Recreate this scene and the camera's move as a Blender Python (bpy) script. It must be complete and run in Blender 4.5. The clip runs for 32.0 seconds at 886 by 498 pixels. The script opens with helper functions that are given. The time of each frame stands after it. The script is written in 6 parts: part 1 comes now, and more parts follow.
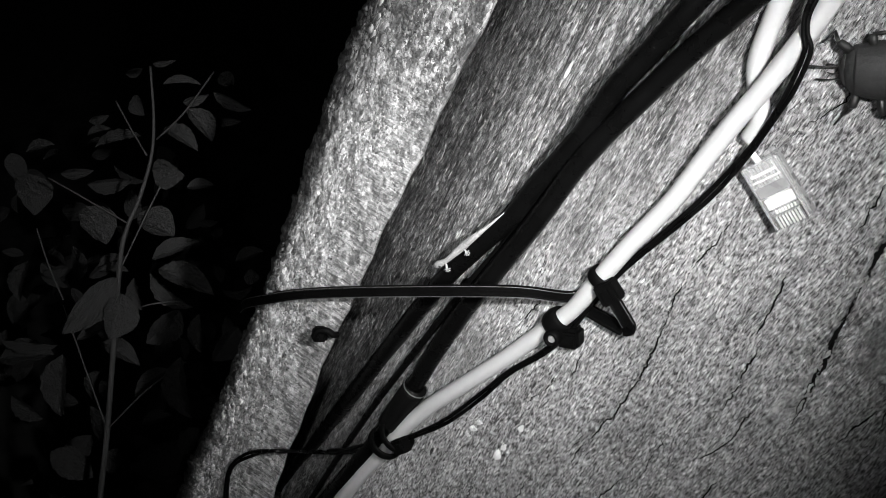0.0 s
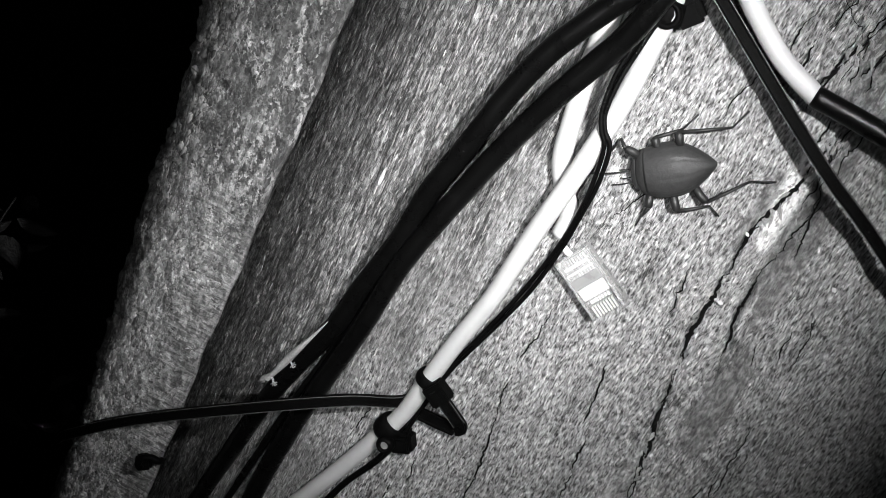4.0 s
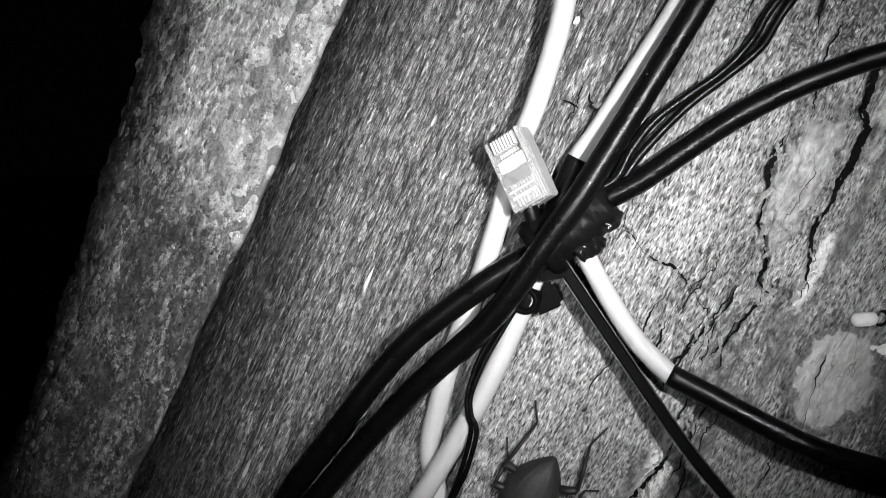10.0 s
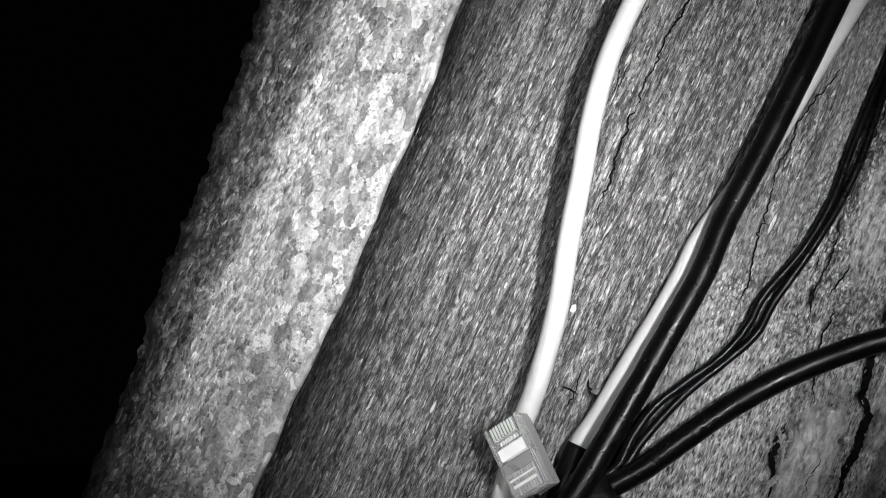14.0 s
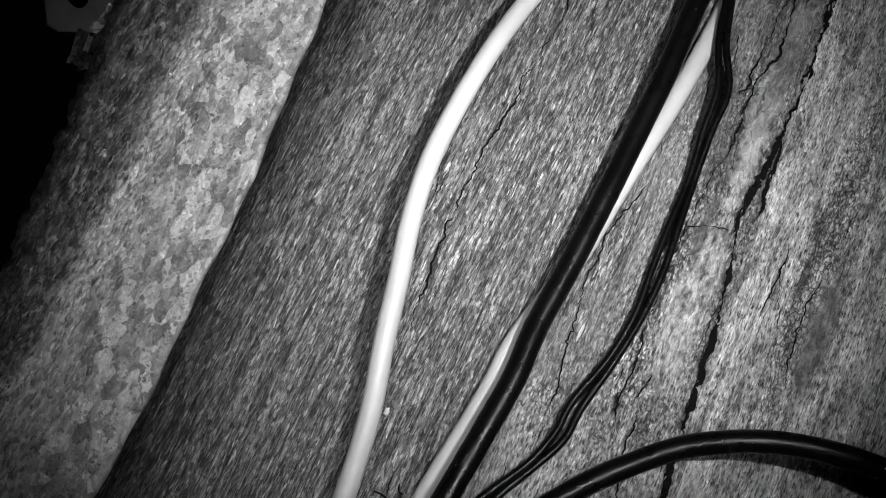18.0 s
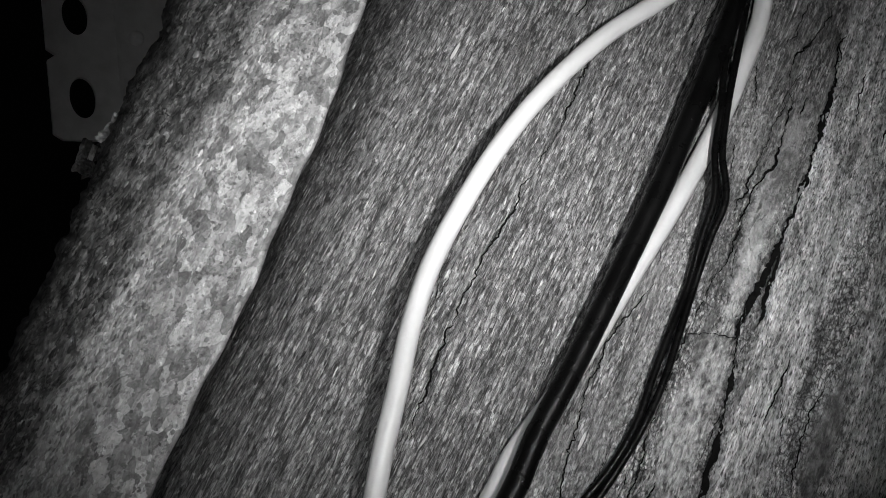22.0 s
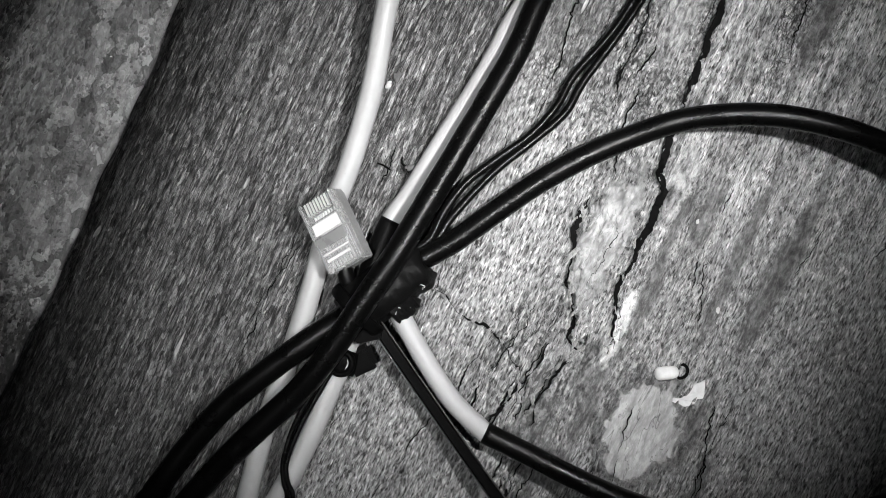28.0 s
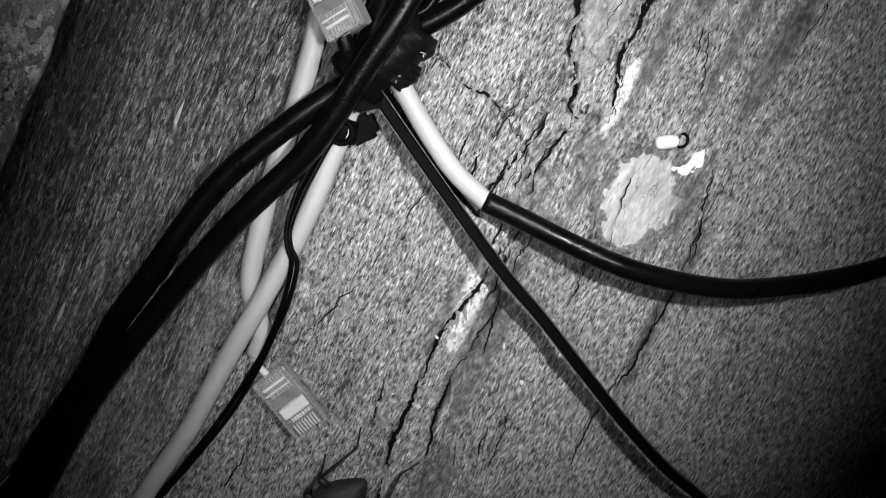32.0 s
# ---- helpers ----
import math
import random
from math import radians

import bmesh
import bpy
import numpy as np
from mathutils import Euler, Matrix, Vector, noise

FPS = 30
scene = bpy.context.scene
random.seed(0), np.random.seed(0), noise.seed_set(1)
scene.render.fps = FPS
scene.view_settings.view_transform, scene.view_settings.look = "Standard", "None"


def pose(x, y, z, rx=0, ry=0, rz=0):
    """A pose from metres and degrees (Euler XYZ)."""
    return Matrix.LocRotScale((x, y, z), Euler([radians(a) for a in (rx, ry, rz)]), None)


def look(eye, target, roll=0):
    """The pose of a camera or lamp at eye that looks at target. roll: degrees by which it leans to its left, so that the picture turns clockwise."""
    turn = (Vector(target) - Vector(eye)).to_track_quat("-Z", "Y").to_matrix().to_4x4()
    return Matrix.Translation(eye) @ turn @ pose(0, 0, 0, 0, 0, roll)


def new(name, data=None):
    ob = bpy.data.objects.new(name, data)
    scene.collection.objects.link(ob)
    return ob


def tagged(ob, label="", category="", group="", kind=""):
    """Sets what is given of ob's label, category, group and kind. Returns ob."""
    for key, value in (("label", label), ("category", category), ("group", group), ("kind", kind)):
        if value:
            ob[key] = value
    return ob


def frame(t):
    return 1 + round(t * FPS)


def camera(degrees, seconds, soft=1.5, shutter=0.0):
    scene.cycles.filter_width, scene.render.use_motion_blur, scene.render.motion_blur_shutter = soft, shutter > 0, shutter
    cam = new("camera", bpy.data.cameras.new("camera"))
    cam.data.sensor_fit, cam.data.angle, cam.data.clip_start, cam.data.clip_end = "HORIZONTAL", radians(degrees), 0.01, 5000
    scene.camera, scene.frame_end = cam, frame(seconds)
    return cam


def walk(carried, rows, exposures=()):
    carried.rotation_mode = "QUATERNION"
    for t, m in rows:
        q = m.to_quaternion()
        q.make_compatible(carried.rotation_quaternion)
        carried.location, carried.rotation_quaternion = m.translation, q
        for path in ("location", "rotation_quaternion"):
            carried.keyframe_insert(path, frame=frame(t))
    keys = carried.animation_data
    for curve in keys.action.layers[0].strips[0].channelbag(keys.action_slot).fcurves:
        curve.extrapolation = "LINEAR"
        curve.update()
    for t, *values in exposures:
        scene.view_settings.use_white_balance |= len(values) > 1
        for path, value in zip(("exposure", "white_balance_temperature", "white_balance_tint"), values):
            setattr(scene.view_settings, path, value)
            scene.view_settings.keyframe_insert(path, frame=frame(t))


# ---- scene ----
# ---------------------------------------------------------------- camera
EYE = Vector((0.0, 0.0, 1.8))
cam = camera(43.54, 32.0, soft=0.75)
# seconds, turn to the right and tilt up in degrees of the panning head
HEAD = [(0, 0, -25.88), (1.6, 0, -25.88), (2, 3.1, -24.11), (2.5, 7.06, -21.96), (2.88, 9.97, -20.44), (3.5, 9.97, -20.44),
        (5.36, 9.97, -20.44), (5.5, 11.12, -19.69), (6, 15.17, -17.54), (6.23, 17.01, -16.62), (7, 17.01, -16.62),
        (7.53, 17.01, -16.62), (8, 17.04, -14.58), (8.5, 17.06, -12.39), (9, 17.08, -10.18), (9.5, 17.11, -7.96),
        (10, 17.14, -5.76)]
HEAD += [(10.5, 17.16, -3.55), (11, 17.19, -1.34), (11.5, 17.21, 0.88), (12, 17.24, 3.07), (12.5, 17.26, 5.27), (13, 17.29, 7.46),
         (13.34, 17.31, 8.95), (14.5, 17.31, 8.95), (16, 17.31, 8.95), (16.3, 17.31, 8.95), (16.5, 18.97, 9.89), (17, 22.99, 12.06),
         (17.5, 26.98, 14.1), (18.5, 26.98, 14.1), (18.88, 26.98, 14.1), (19, 26.98, 14.63), (19.5, 27.0, 16.84), (20, 27.03, 19.03)]
HEAD += [(20.14, 27.04, 19.63), (21.5, 27.04, 19.63), (22.94, 27.04, 19.63), (23, 27.04, 19.35), (23.5, 27.01, 17.18), (24, 26.97, 14.98),
         (24.5, 26.94, 12.79), (25, 26.9, 10.58), (25.5, 26.88, 8.39), (26.5, 26.81, 3.96), (27.5, 26.75, -0.46), (28, 26.73, -2.65),
         (28.5, 26.7, -4.87), (29, 26.68, -7.06), (29.5, 26.66, -9.26), (30, 26.63, -11.46), (30.5, 26.61, -13.68),
         (30.7, 26.6, -14.54), (31.5, 26.6, -14.54), (32, 26.6, -14.54)]


def aim(turn, tilt):
    y, p = radians(turn), radians(tilt)
    return look(EYE, EYE + Vector((math.sin(y) * math.cos(p), math.cos(y) * math.cos(p), math.sin(p))), -0.48)


PATH = [(t, aim(y, p)) for t, y, p in HEAD]
EXPOSURES = [(0, 0.78), (1.6, 0.78), (3, 0.5), (5.4, 0.36), (7, 0.06), (10, 0.1), (13.3, 0.22), (16.3, 0.22), (17.5, 0.0), (23, 0.03), (25, 0.0), (28, -0.26), (30, -0.4), (32, -0.45)]
walk(cam, PATH, EXPOSURES)

# ---------------------------------------------------------------- night sky and the infrared lamp on the panning head
LAMP_POWER = 5800.0
world = bpy.data.worlds.new("night")
world.use_nodes = True
world.node_tree.nodes["Background"].inputs[0].default_value = (0.0004, 0.0004, 0.0004, 1)
scene.world = world


# ---------------------------------------------------------------- materials
def grey(v):
    return (v, v, v, 1.0)


def blank(name):
    m = bpy.data.materials.new(name)
    m.use_nodes = True
    return m, m.node_tree, m.node_tree.nodes["Principled BSDF"]


def link(nt, a, b):
    nt.links.new(a, b)


def coords(nt, uv="", scale=(1, 1, 1), turn=0.0):
    if uv:
        n = nt.nodes.new("ShaderNodeUVMap")
        n.uv_map = uv
        out = n.outputs[0]
    else:
        out = nt.nodes.new("ShaderNodeTexCoord").outputs["Object"]
    mp = nt.nodes.new("ShaderNodeMapping")
    mp.inputs["Scale"].default_value = scale
    mp.inputs["Rotation"].default_value = (0, 0, turn)
    link(nt, out, mp.inputs[0])
    return mp.outputs[0]


def noise_of(nt, vec, scale=1.0, detail=4.0, rough=0.55, distort=0.0):
    n = nt.nodes.new("ShaderNodeTexNoise")
    n.inputs["Scale"].default_value = scale
    n.inputs["Detail"].default_value = detail
    n.inputs["Roughness"].default_value = rough
    n.inputs["Distortion"].default_value = distort
    link(nt, vec, n.inputs["Vector"])
    return n.outputs["Fac"]


def ramp(nt, fac, *stops):
    n = nt.nodes.new("ShaderNodeValToRGB")
    e = n.color_ramp.elements
    while len(e) < len(stops):
        e.new(0.5)
    for el, (p, v) in zip(e, stops):
        el.position, el.color = p, grey(v)
    link(nt, fac, n.inputs[0])
    return n.outputs[0]


def plates(nt, fac, *levels):
    """Greys in crisp steps: the first level, then (from where, level)."""
    stops, last = [(0.0, levels[0])], levels[0]
    for p, v in levels[1:]:
        stops += [(p - 0.003, last), (p + 0.003, v)]
        last = v
    return ramp(nt, fac, *stops)


def calc(nt, op, a, b=None, clamp=False):
    n = nt.nodes.new("ShaderNodeMath")
    n.operation, n.use_clamp = op, clamp
    for i, v in enumerate((a, b)):
        if v is None:
            continue
        if isinstance(v, (int, float)):
            n.inputs[i].default_value = v
        else:
            link(nt, v, n.inputs[i])
    return n.outputs[0]


def blend(nt, fac, a, b, how="MIX"):
    n = nt.nodes.new("ShaderNodeMix")
    n.data_type, n.blend_type = "RGBA", how
    for i, v in ((0, fac), (6, a), (7, b)):
        if isinstance(v, (int, float)):
            n.inputs[i].default_value = v if i == 0 else grey(v)
        else:
            link(nt, v, n.inputs[i])
    return n.outputs[2]


def bump(nt, bsdf, height, strength, dist):
    n = nt.nodes.new("ShaderNodeBump")
    n.inputs["Strength"].default_value = strength
    n.inputs["Distance"].default_value = dist
    link(nt, height, n.inputs["Height"])
    link(nt, n.outputs[0], bsdf.inputs["Normal"])


def simple(name, value, rough=0.5, metal=0.0, vary=0.25, scale=300.0, relief=0.0002, gloss=0.5):
    """A plain surface with fine grain and larger stains."""
    m, nt, b = blank(name)
    v = coords(nt)
    fine, wide = noise_of(nt, v, scale, 5), noise_of(nt, v, scale / 9, 3)
    mix = calc(nt, "ADD", calc(nt, "MULTIPLY", fine, 0.5), calc(nt, "MULTIPLY", wide, 0.5))
    link(nt, ramp(nt, mix, (0.3, value * (1 - vary)), (0.7, min(1, value * (1 + vary)))), b.inputs["Base Color"])
    link(nt, ramp(nt, wide, (0.3, max(0.05, rough - 0.1)), (0.7, min(1, rough + 0.12))), b.inputs["Roughness"])
    b.inputs["Metallic"].default_value = metal
    b.inputs["Specular IOR Level"].default_value = gloss
    if relief:
        bump(nt, b, fine, 0.5, relief)
    return m


def cells_of(nt, vec, scale, warp=0.0, edge=False):
    """Voronoi flakes: a grey for each flake, or the distance to the flake's edge."""
    if warp:
        n = nt.nodes.new("ShaderNodeTexNoise")
        n.inputs["Scale"].default_value, n.inputs["Detail"].default_value = scale * 0.8, 3
        link(nt, vec, n.inputs["Vector"])
        sub = nt.nodes.new("ShaderNodeVectorMath")
        sub.operation = "MULTIPLY_ADD"
        link(nt, n.outputs["Color"], sub.inputs[0])
        sub.inputs[1].default_value = (warp, warp, warp)
        link(nt, vec, sub.inputs[2])
        vec = sub.outputs[0]
    v = nt.nodes.new("ShaderNodeTexVoronoi")
    v.inputs["Scale"].default_value = scale
    if edge:
        v.feature = "DISTANCE_TO_EDGE"
        link(nt, vec, v.inputs["Vector"])
        return v.outputs["Distance"]
    link(nt, vec, v.inputs["Vector"])
    sp = nt.nodes.new("ShaderNodeSeparateColor")
    link(nt, v.outputs["Color"], sp.inputs[0])
    return sp.outputs[0]


def patch(nt, sep, ragged, s, a, ws, wa, soft=0.3, rag=1.6):
    """One where the trunk's place lies within a ragged oval (millimetres), nought outside."""
    dx = calc(nt, "MULTIPLY", calc(nt, "SUBTRACT", sep.outputs[0], s * 0.001), 1000.0 / ws)
    dy = calc(nt, "MULTIPLY", calc(nt, "SUBTRACT", sep.outputs[1], a * 0.001), 1000.0 / wa)
    far = calc(nt, "SQRT", calc(nt, "ADD", calc(nt, "MULTIPLY", dx, dx), calc(nt, "MULTIPLY", dy, dy)))
    far = calc(nt, "ADD", far, calc(nt, "MULTIPLY", calc(nt, "SUBTRACT", ragged, 0.5), rag))
    return ramp(nt, far, (max(0.0, 0.85 - soft), 1.0), (0.9, 0.0))


def own_tone(nt, col, low, high):
    """A lighter or darker grey for each loose piece of a joined mesh."""
    each = nt.nodes.new("ShaderNodeNewGeometry").outputs["Random Per Island"]
    return blend(nt, 1.0, col, ramp(nt, each, (0.0, low), (0.6, 1.0), (1.0, high)), "MULTIPLY")


def wood_material(chips=False):
    """Weathered bark: fine fibres on one side, crazed and stained skin on the other, pale flecks and bare patches."""
    m, nt, b = blank("weathered_splinters" if chips else "weathered_wood")
    wob = coords(nt, "trunk", (1, 1, 1))
    sep = nt.nodes.new("ShaderNodeSeparateXYZ")
    link(nt, wob, sep.inputs[0])

    def many(*terms):
        total = calc(nt, "MULTIPLY", terms[0][0], terms[0][1])
        for f, w in terms[1:]:
            total = calc(nt, "ADD", total, calc(nt, "MULTIPLY", f, w))
        return total

    def field(across, along, detail=2, rough=0.55, distort=0.0):
        return noise_of(nt, coords(nt, "trunk", (across, along, 1)), 1, detail, rough, distort)

    def seam(scale, level, thin, detail=3):
        """Nought along a crooked seam, one away from it."""
        n = noise_of(nt, coords(nt, "trunk", scale), 1, detail, 0.6, 0.4)
        return calc(nt, "MULTIPLY", calc(nt, "ABSOLUTE", calc(nt, "SUBTRACT", n, level)), 1.0 / thin, True)

    def darker(col, fac, low, full=0.9):
        return blend(nt, 1.0, col, ramp(nt, fac, (0.0, low), (full, 1.0)), "MULTIPLY")

    streak, thread, grit = field(760, 165, 4, 0.68, 0.25), field(1900, 520, 1, 0.5, 0.2), field(1500, 900, 1)
    fleck, splinter = field(620, 80, 1), field(300, 42, 1, 0.5, 0.3)
    wide, band = field(42, 16, 4, 0.6), field(210, 17, 4, 0.6, 0.5)
    lump, patches = field(520, 190, 3, 0.6, 0.5), field(160, 62, 4, 0.6, 0.6)
    ragged = noise_of(nt, wob, 190, 6, 0.7)
    # fibres: long shreds with dark slits between them
    shred = coords(nt, "trunk", (1.0, 0.27, 1))
    shreds, shred_gap = cells_of(nt, shred, 1700, 0.0013), calc(nt, "MULTIPLY", cells_of(nt, shred, 1700, 0.0013, True), 5.0, True)
    fibre = many((streak, 0.44), (thread, 0.22), (shreds, 0.26), (grit, 0.08))
    col = ramp(nt, fibre, (0.34, 0.045), (0.42, 0.12), (0.47, 0.165), (0.52, 0.21), (0.57, 0.26), (0.63, 0.36), (0.7, 0.52))
    col = darker(col, shred_gap, 0.45, 0.6)
    col = blend(nt, 1.0, col, ramp(nt, band, (0.3, 0.6), (0.5, 0.95), (0.7, 1.08)), "MULTIPLY")
    slit = calc(nt, "MINIMUM", seam((430, 21, 1), 0.5, 0.03, 2), seam((760, 46, 1), 0.46, 0.035, 2))
    col = darker(col, slit, 0.2)
    col = blend(nt, ramp(nt, fleck, (0.74, 0.0), (0.78, 0.8)), col, 0.5)
    col = blend(nt, ramp(nt, splinter, (0.765, 0.0), (0.78, 0.9)), col, 0.6)
    # paler skin: soft blotches, loose chips here and there, crazed in places
    crumbs = field(1250, 430, 3, 0.66)
    bit = coords(nt, "trunk", (1.0, 0.45, 1))
    bits, bit_gap = cells_of(nt, bit, 1500, 0.0016), calc(nt, "MULTIPLY", cells_of(nt, bit, 1500, 0.0016, True), 4.5, True)
    dash = field(1050, 220, 3, 0.66)
    skin = many((patches, 0.08), (lump, 0.12), (crumbs, 0.3), (dash, 0.34), (bits, 0.16))
    soft = ramp(nt, skin, (0.38, 0.065), (0.44, 0.19), (0.5, 0.285), (0.55, 0.37), (0.62, 0.55))
    loose = ramp(nt, field(95, 40, 4, 0.65), (0.48, 0.0), (0.6, 1.0))
    chipped = blend(nt, ramp(nt, crumbs, (0.62, 0.0), (0.65, 0.75)), soft, 0.54)
    chipped = blend(nt, ramp(nt, lump, (0.33, 0.8), (0.37, 0.0)), chipped, 0.1)
    soft = blend(nt, loose, soft, chipped)
    soft = blend(nt, 1.0, soft, ramp(nt, wide, (0.34, 0.7), (0.46, 0.92), (0.6, 1.0)), "MULTIPLY")
    soft = blend(nt, 1.0, soft, ramp(nt, band, (0.34, 0.75), (0.46, 0.97), (0.7, 1.0)), "MULTIPLY")
    net = calc(nt, "MULTIPLY", cells_of(nt, coords(nt, "trunk", (1.0, 0.7, 1)), 560, 0.0038, True), 4.0, True)
    some = ramp(nt, field(75, 30, 4, 0.7), (0.4, 0.3), (0.56, 0.9))
    high_up = calc(nt, "MULTIPLY", calc(nt, "SUBTRACT", sep.outputs[1], 0.02), 30.0, True)
    craze = blend(nt, calc(nt, "MULTIPLY", some, high_up), 1.0, net)
    craze = blend(nt, calc(nt, "MULTIPLY", patch(nt, sep, ragged, 92, 115, 20, 70, 0.5), 0.8), craze, net)
    lines = calc(nt, "MINIMUM", seam((210, 36, 1), 0.5, 0.012, 5), seam((330, 44, 1), 0.44, 0.012, 4))
    craze = calc(nt, "MINIMUM", craze, calc(nt, "MAXIMUM", lines, ramp(nt, field(60, 22, 3), (0.54, 1.0), (0.62, 0.0))))
    soft = darker(soft, craze, 0.1, 0.85)
    peck = ramp(nt, field(2000, 430, 1), (0.32, 0.18), (0.42, 0.88), (0.55, 1.05), (0.68, 1.6))
    soft = blend(nt, 1.0, soft, peck, "MULTIPLY")
    start = calc(nt, "ADD", calc(nt, "MULTIPLY", sep.outputs[1], 0.19), -0.002)
    there = calc(nt, "MULTIPLY", calc(nt, "ADD", calc(nt, "SUBTRACT", sep.outputs[0], start), calc(nt, "MULTIPLY", calc(nt, "SUBTRACT", wide, 0.5), 0.1)), 38.0, True)
    col = blend(nt, there, col, soft)
    # smoother banded skin beyond the long crack
    beyond = calc(nt, "SUBTRACT", sep.outputs[0], calc(nt, "SUBTRACT", 0.0705, calc(nt, "MULTIPLY", sep.outputs[1], 0.06)))
    beyond = calc(nt, "MULTIPLY", calc(nt, "MULTIPLY", beyond, 400.0, True), calc(nt, "MULTIPLY", calc(nt, "SUBTRACT", sep.outputs[1], 0.015), 40.0, True))
    stripe = field(260, 34, 4, 0.6, 0.8)
    bands = ramp(nt, many((stripe, 0.55), (patches, 0.2), (lump, 0.15), (bits, 0.1)), (0.41, 0.14), (0.47, 0.32), (0.53, 0.45), (0.59, 0.64))
    scaly = calc(nt, "MULTIPLY", patch(nt, sep, ragged, 86, 130, 9, 85, 0.4), 0.9)
    bands = blend(nt, scaly, bands, darker(bands, net, 0.06, 0.7))
    bands = blend(nt, 1.0, bands, peck, "MULTIPLY")
    bands = darker(bands, seam((200, 30, 1), 0.5, 0.012, 4), 0.25)
    col = blend(nt, beyond, col, bands)
    # pits and ripples on the far flank
    flank = calc(nt, "MULTIPLY", calc(nt, "SUBTRACT", sep.outputs[0], 0.092), 45.0, True)
    flank = calc(nt, "MULTIPLY", flank, calc(nt, "SUBTRACT", 1.0, calc(nt, "MULTIPLY", calc(nt, "SUBTRACT", sep.outputs[1], 0.03), 30.0, True)))
    pits = field(420, 170, 2, 0.6, 0.4)
    dull = ramp(nt, many((patches, 0.2), (crumbs, 0.3), (dash, 0.34), (bits, 0.16)), (0.38, 0.085), (0.45, 0.21), (0.52, 0.3), (0.61, 0.48))
    dull = blend(nt, ramp(nt, pits, (0.3, 0.9), (0.35, 0.0)), dull, 0.04)
    dull = blend(nt, 1.0, dull, peck, "MULTIPLY")
    col = blend(nt, calc(nt, "MULTIPLY", flank, 0.85), col, dull)
    # bare and stained patches; dark ones in the gullies paint dirt and shade together
    smooth = ramp(nt, many((lump, 0.6), (patches, 0.4)), (0.36, 0.27), (0.5, 0.34), (0.64, 0.42))
    smooth = darker(smooth, seam((150, 40, 1), 0.47, 0.01), 0.3)
    crumb = many((lump, 0.45), (ragged, 0.3), (crumbs, 0.25))
    flaky = ramp(nt, crumb, (0.4, 0.04), (0.45, 0.17), (0.51, 0.34), (0.57, 0.56))
    chalk = ramp(nt, many((lump, 0.5), (patches, 0.3), (bits, 0.2)), (0.38, 0.35), (0.45, 0.76), (0.55, 0.92))
    dark = ramp(nt, crumb, (0.36, 0.03), (0.48, 0.1), (0.6, 0.26))
    gravel = ramp(nt, many((crumbs, 0.6), (lump, 0.4)), (0.41, 0.03), (0.46, 0.11), (0.51, 0.24), (0.57, 0.52))
    bare = patch(nt, sep, ragged, 95.5, -31.5, 15, 20.5, 0.15, 1.15)
    plate = patch(nt, sep, ragged, 62, 15, 7.5, 27, 0.12)
    for where, what in ((patch(nt, sep, ragged, 93, -29, 20, 25, 0.25), gravel), (patch(nt, sep, ragged, 64, -28, 7, 14, 0.4), gravel), (patch(nt, sep, ragged, 57, -90, 7, 34, 0.5), gravel), (patch(nt, sep, ragged, 61, -60, 7, 14, 0.5), gravel), (patch(nt, sep, ragged, 66, -32, 11, 18, 0.5), gravel), (patch(nt, sep, ragged, 68.5, -95, 3.2, 36), dark), (patch(nt, sep, ragged, 71, -60, 4, 26), dark), (patch(nt, sep, ragged, 62, -42, 4, 16), dark), (patch(nt, sep, ragged, 78, -30, 3.4, 24), dark), (patch(nt, sep, ragged, 100, 25, 3, 40), dark), (patch(nt, sep, ragged, 118, -60, 3, 40), dark), (patch(nt, sep, ragged, 86, 34, 5, 20, 0.5), dark), (patch(nt, sep, ragged, 80.5, 3, 4.5, 20, 0.5), dark), (patch(nt, sep, ragged, 73.5, -22, 5, 14, 0.5), dark), (patch(nt, sep, ragged, 67, -43, 5, 16, 0.5), dark), (patch(nt, sep, ragged, 115, 36, 4, 34, 0.5), dark), (patch(nt, sep, ragged, 117.5, -72, 4, 24, 0.5), dark), (patch(nt, sep, ragged, 109.5, -26, 4, 18, 0.5), dark), (bare, smooth), (plate, flaky), (calc(nt, "MULTIPLY", plate, 0.75), smooth), (patch(nt, sep, ragged, 76.5, -7, 3.0, 16), chalk),
                        (patch(nt, sep, ragged, 62.6, -80, 5.2, 22), chalk), (patch(nt, sep, ragged, 75, 38, 5, 18), flaky), (patch(nt, sep, ragged, 53.5, 170, 5.0, 50), smooth), (calc(nt, "MULTIPLY", patch(nt, sep, ragged, 55.4, 141, 3.6, 19), 0.3), chalk), (calc(nt, "MULTIPLY", patch(nt, sep, ragged, 68, 138, 3.2, 14), 0.3), chalk), (patch(nt, sep, ragged, 93, 104, 6, 26), dark),
                        (patch(nt, sep, ragged, 55, 95, 8, 34), flaky), (patch(nt, sep, ragged, 54.3, 180, 4.5, 15), dark), (patch(nt, sep, ragged, 50, 118, 2.5, 14), dark), (patch(nt, sep, ragged, 74, -52, 9, 9), dark), (patch(nt, sep, ragged, 79.5, 22, 2.2, 24), dark), (patch(nt, sep, ragged, 63, -31, 4, 9), dark), (patch(nt, sep, ragged, 69.5, -84, 4.5, 22), dark), (patch(nt, sep, ragged, 57, -86, 3.2, 20), dark), (patch(nt, sep, ragged, 114, 38, 4, 18), dark),
                        (patch(nt, sep, ragged, 67, -190, 5, 22), flaky), (patch(nt, sep, ragged, 74, -100, 5, 30), dark), (patch(nt, sep, ragged, 78, -150, 8, 30), dark), (patch(nt, sep, ragged, 112, 20, 5, 24), dark)):
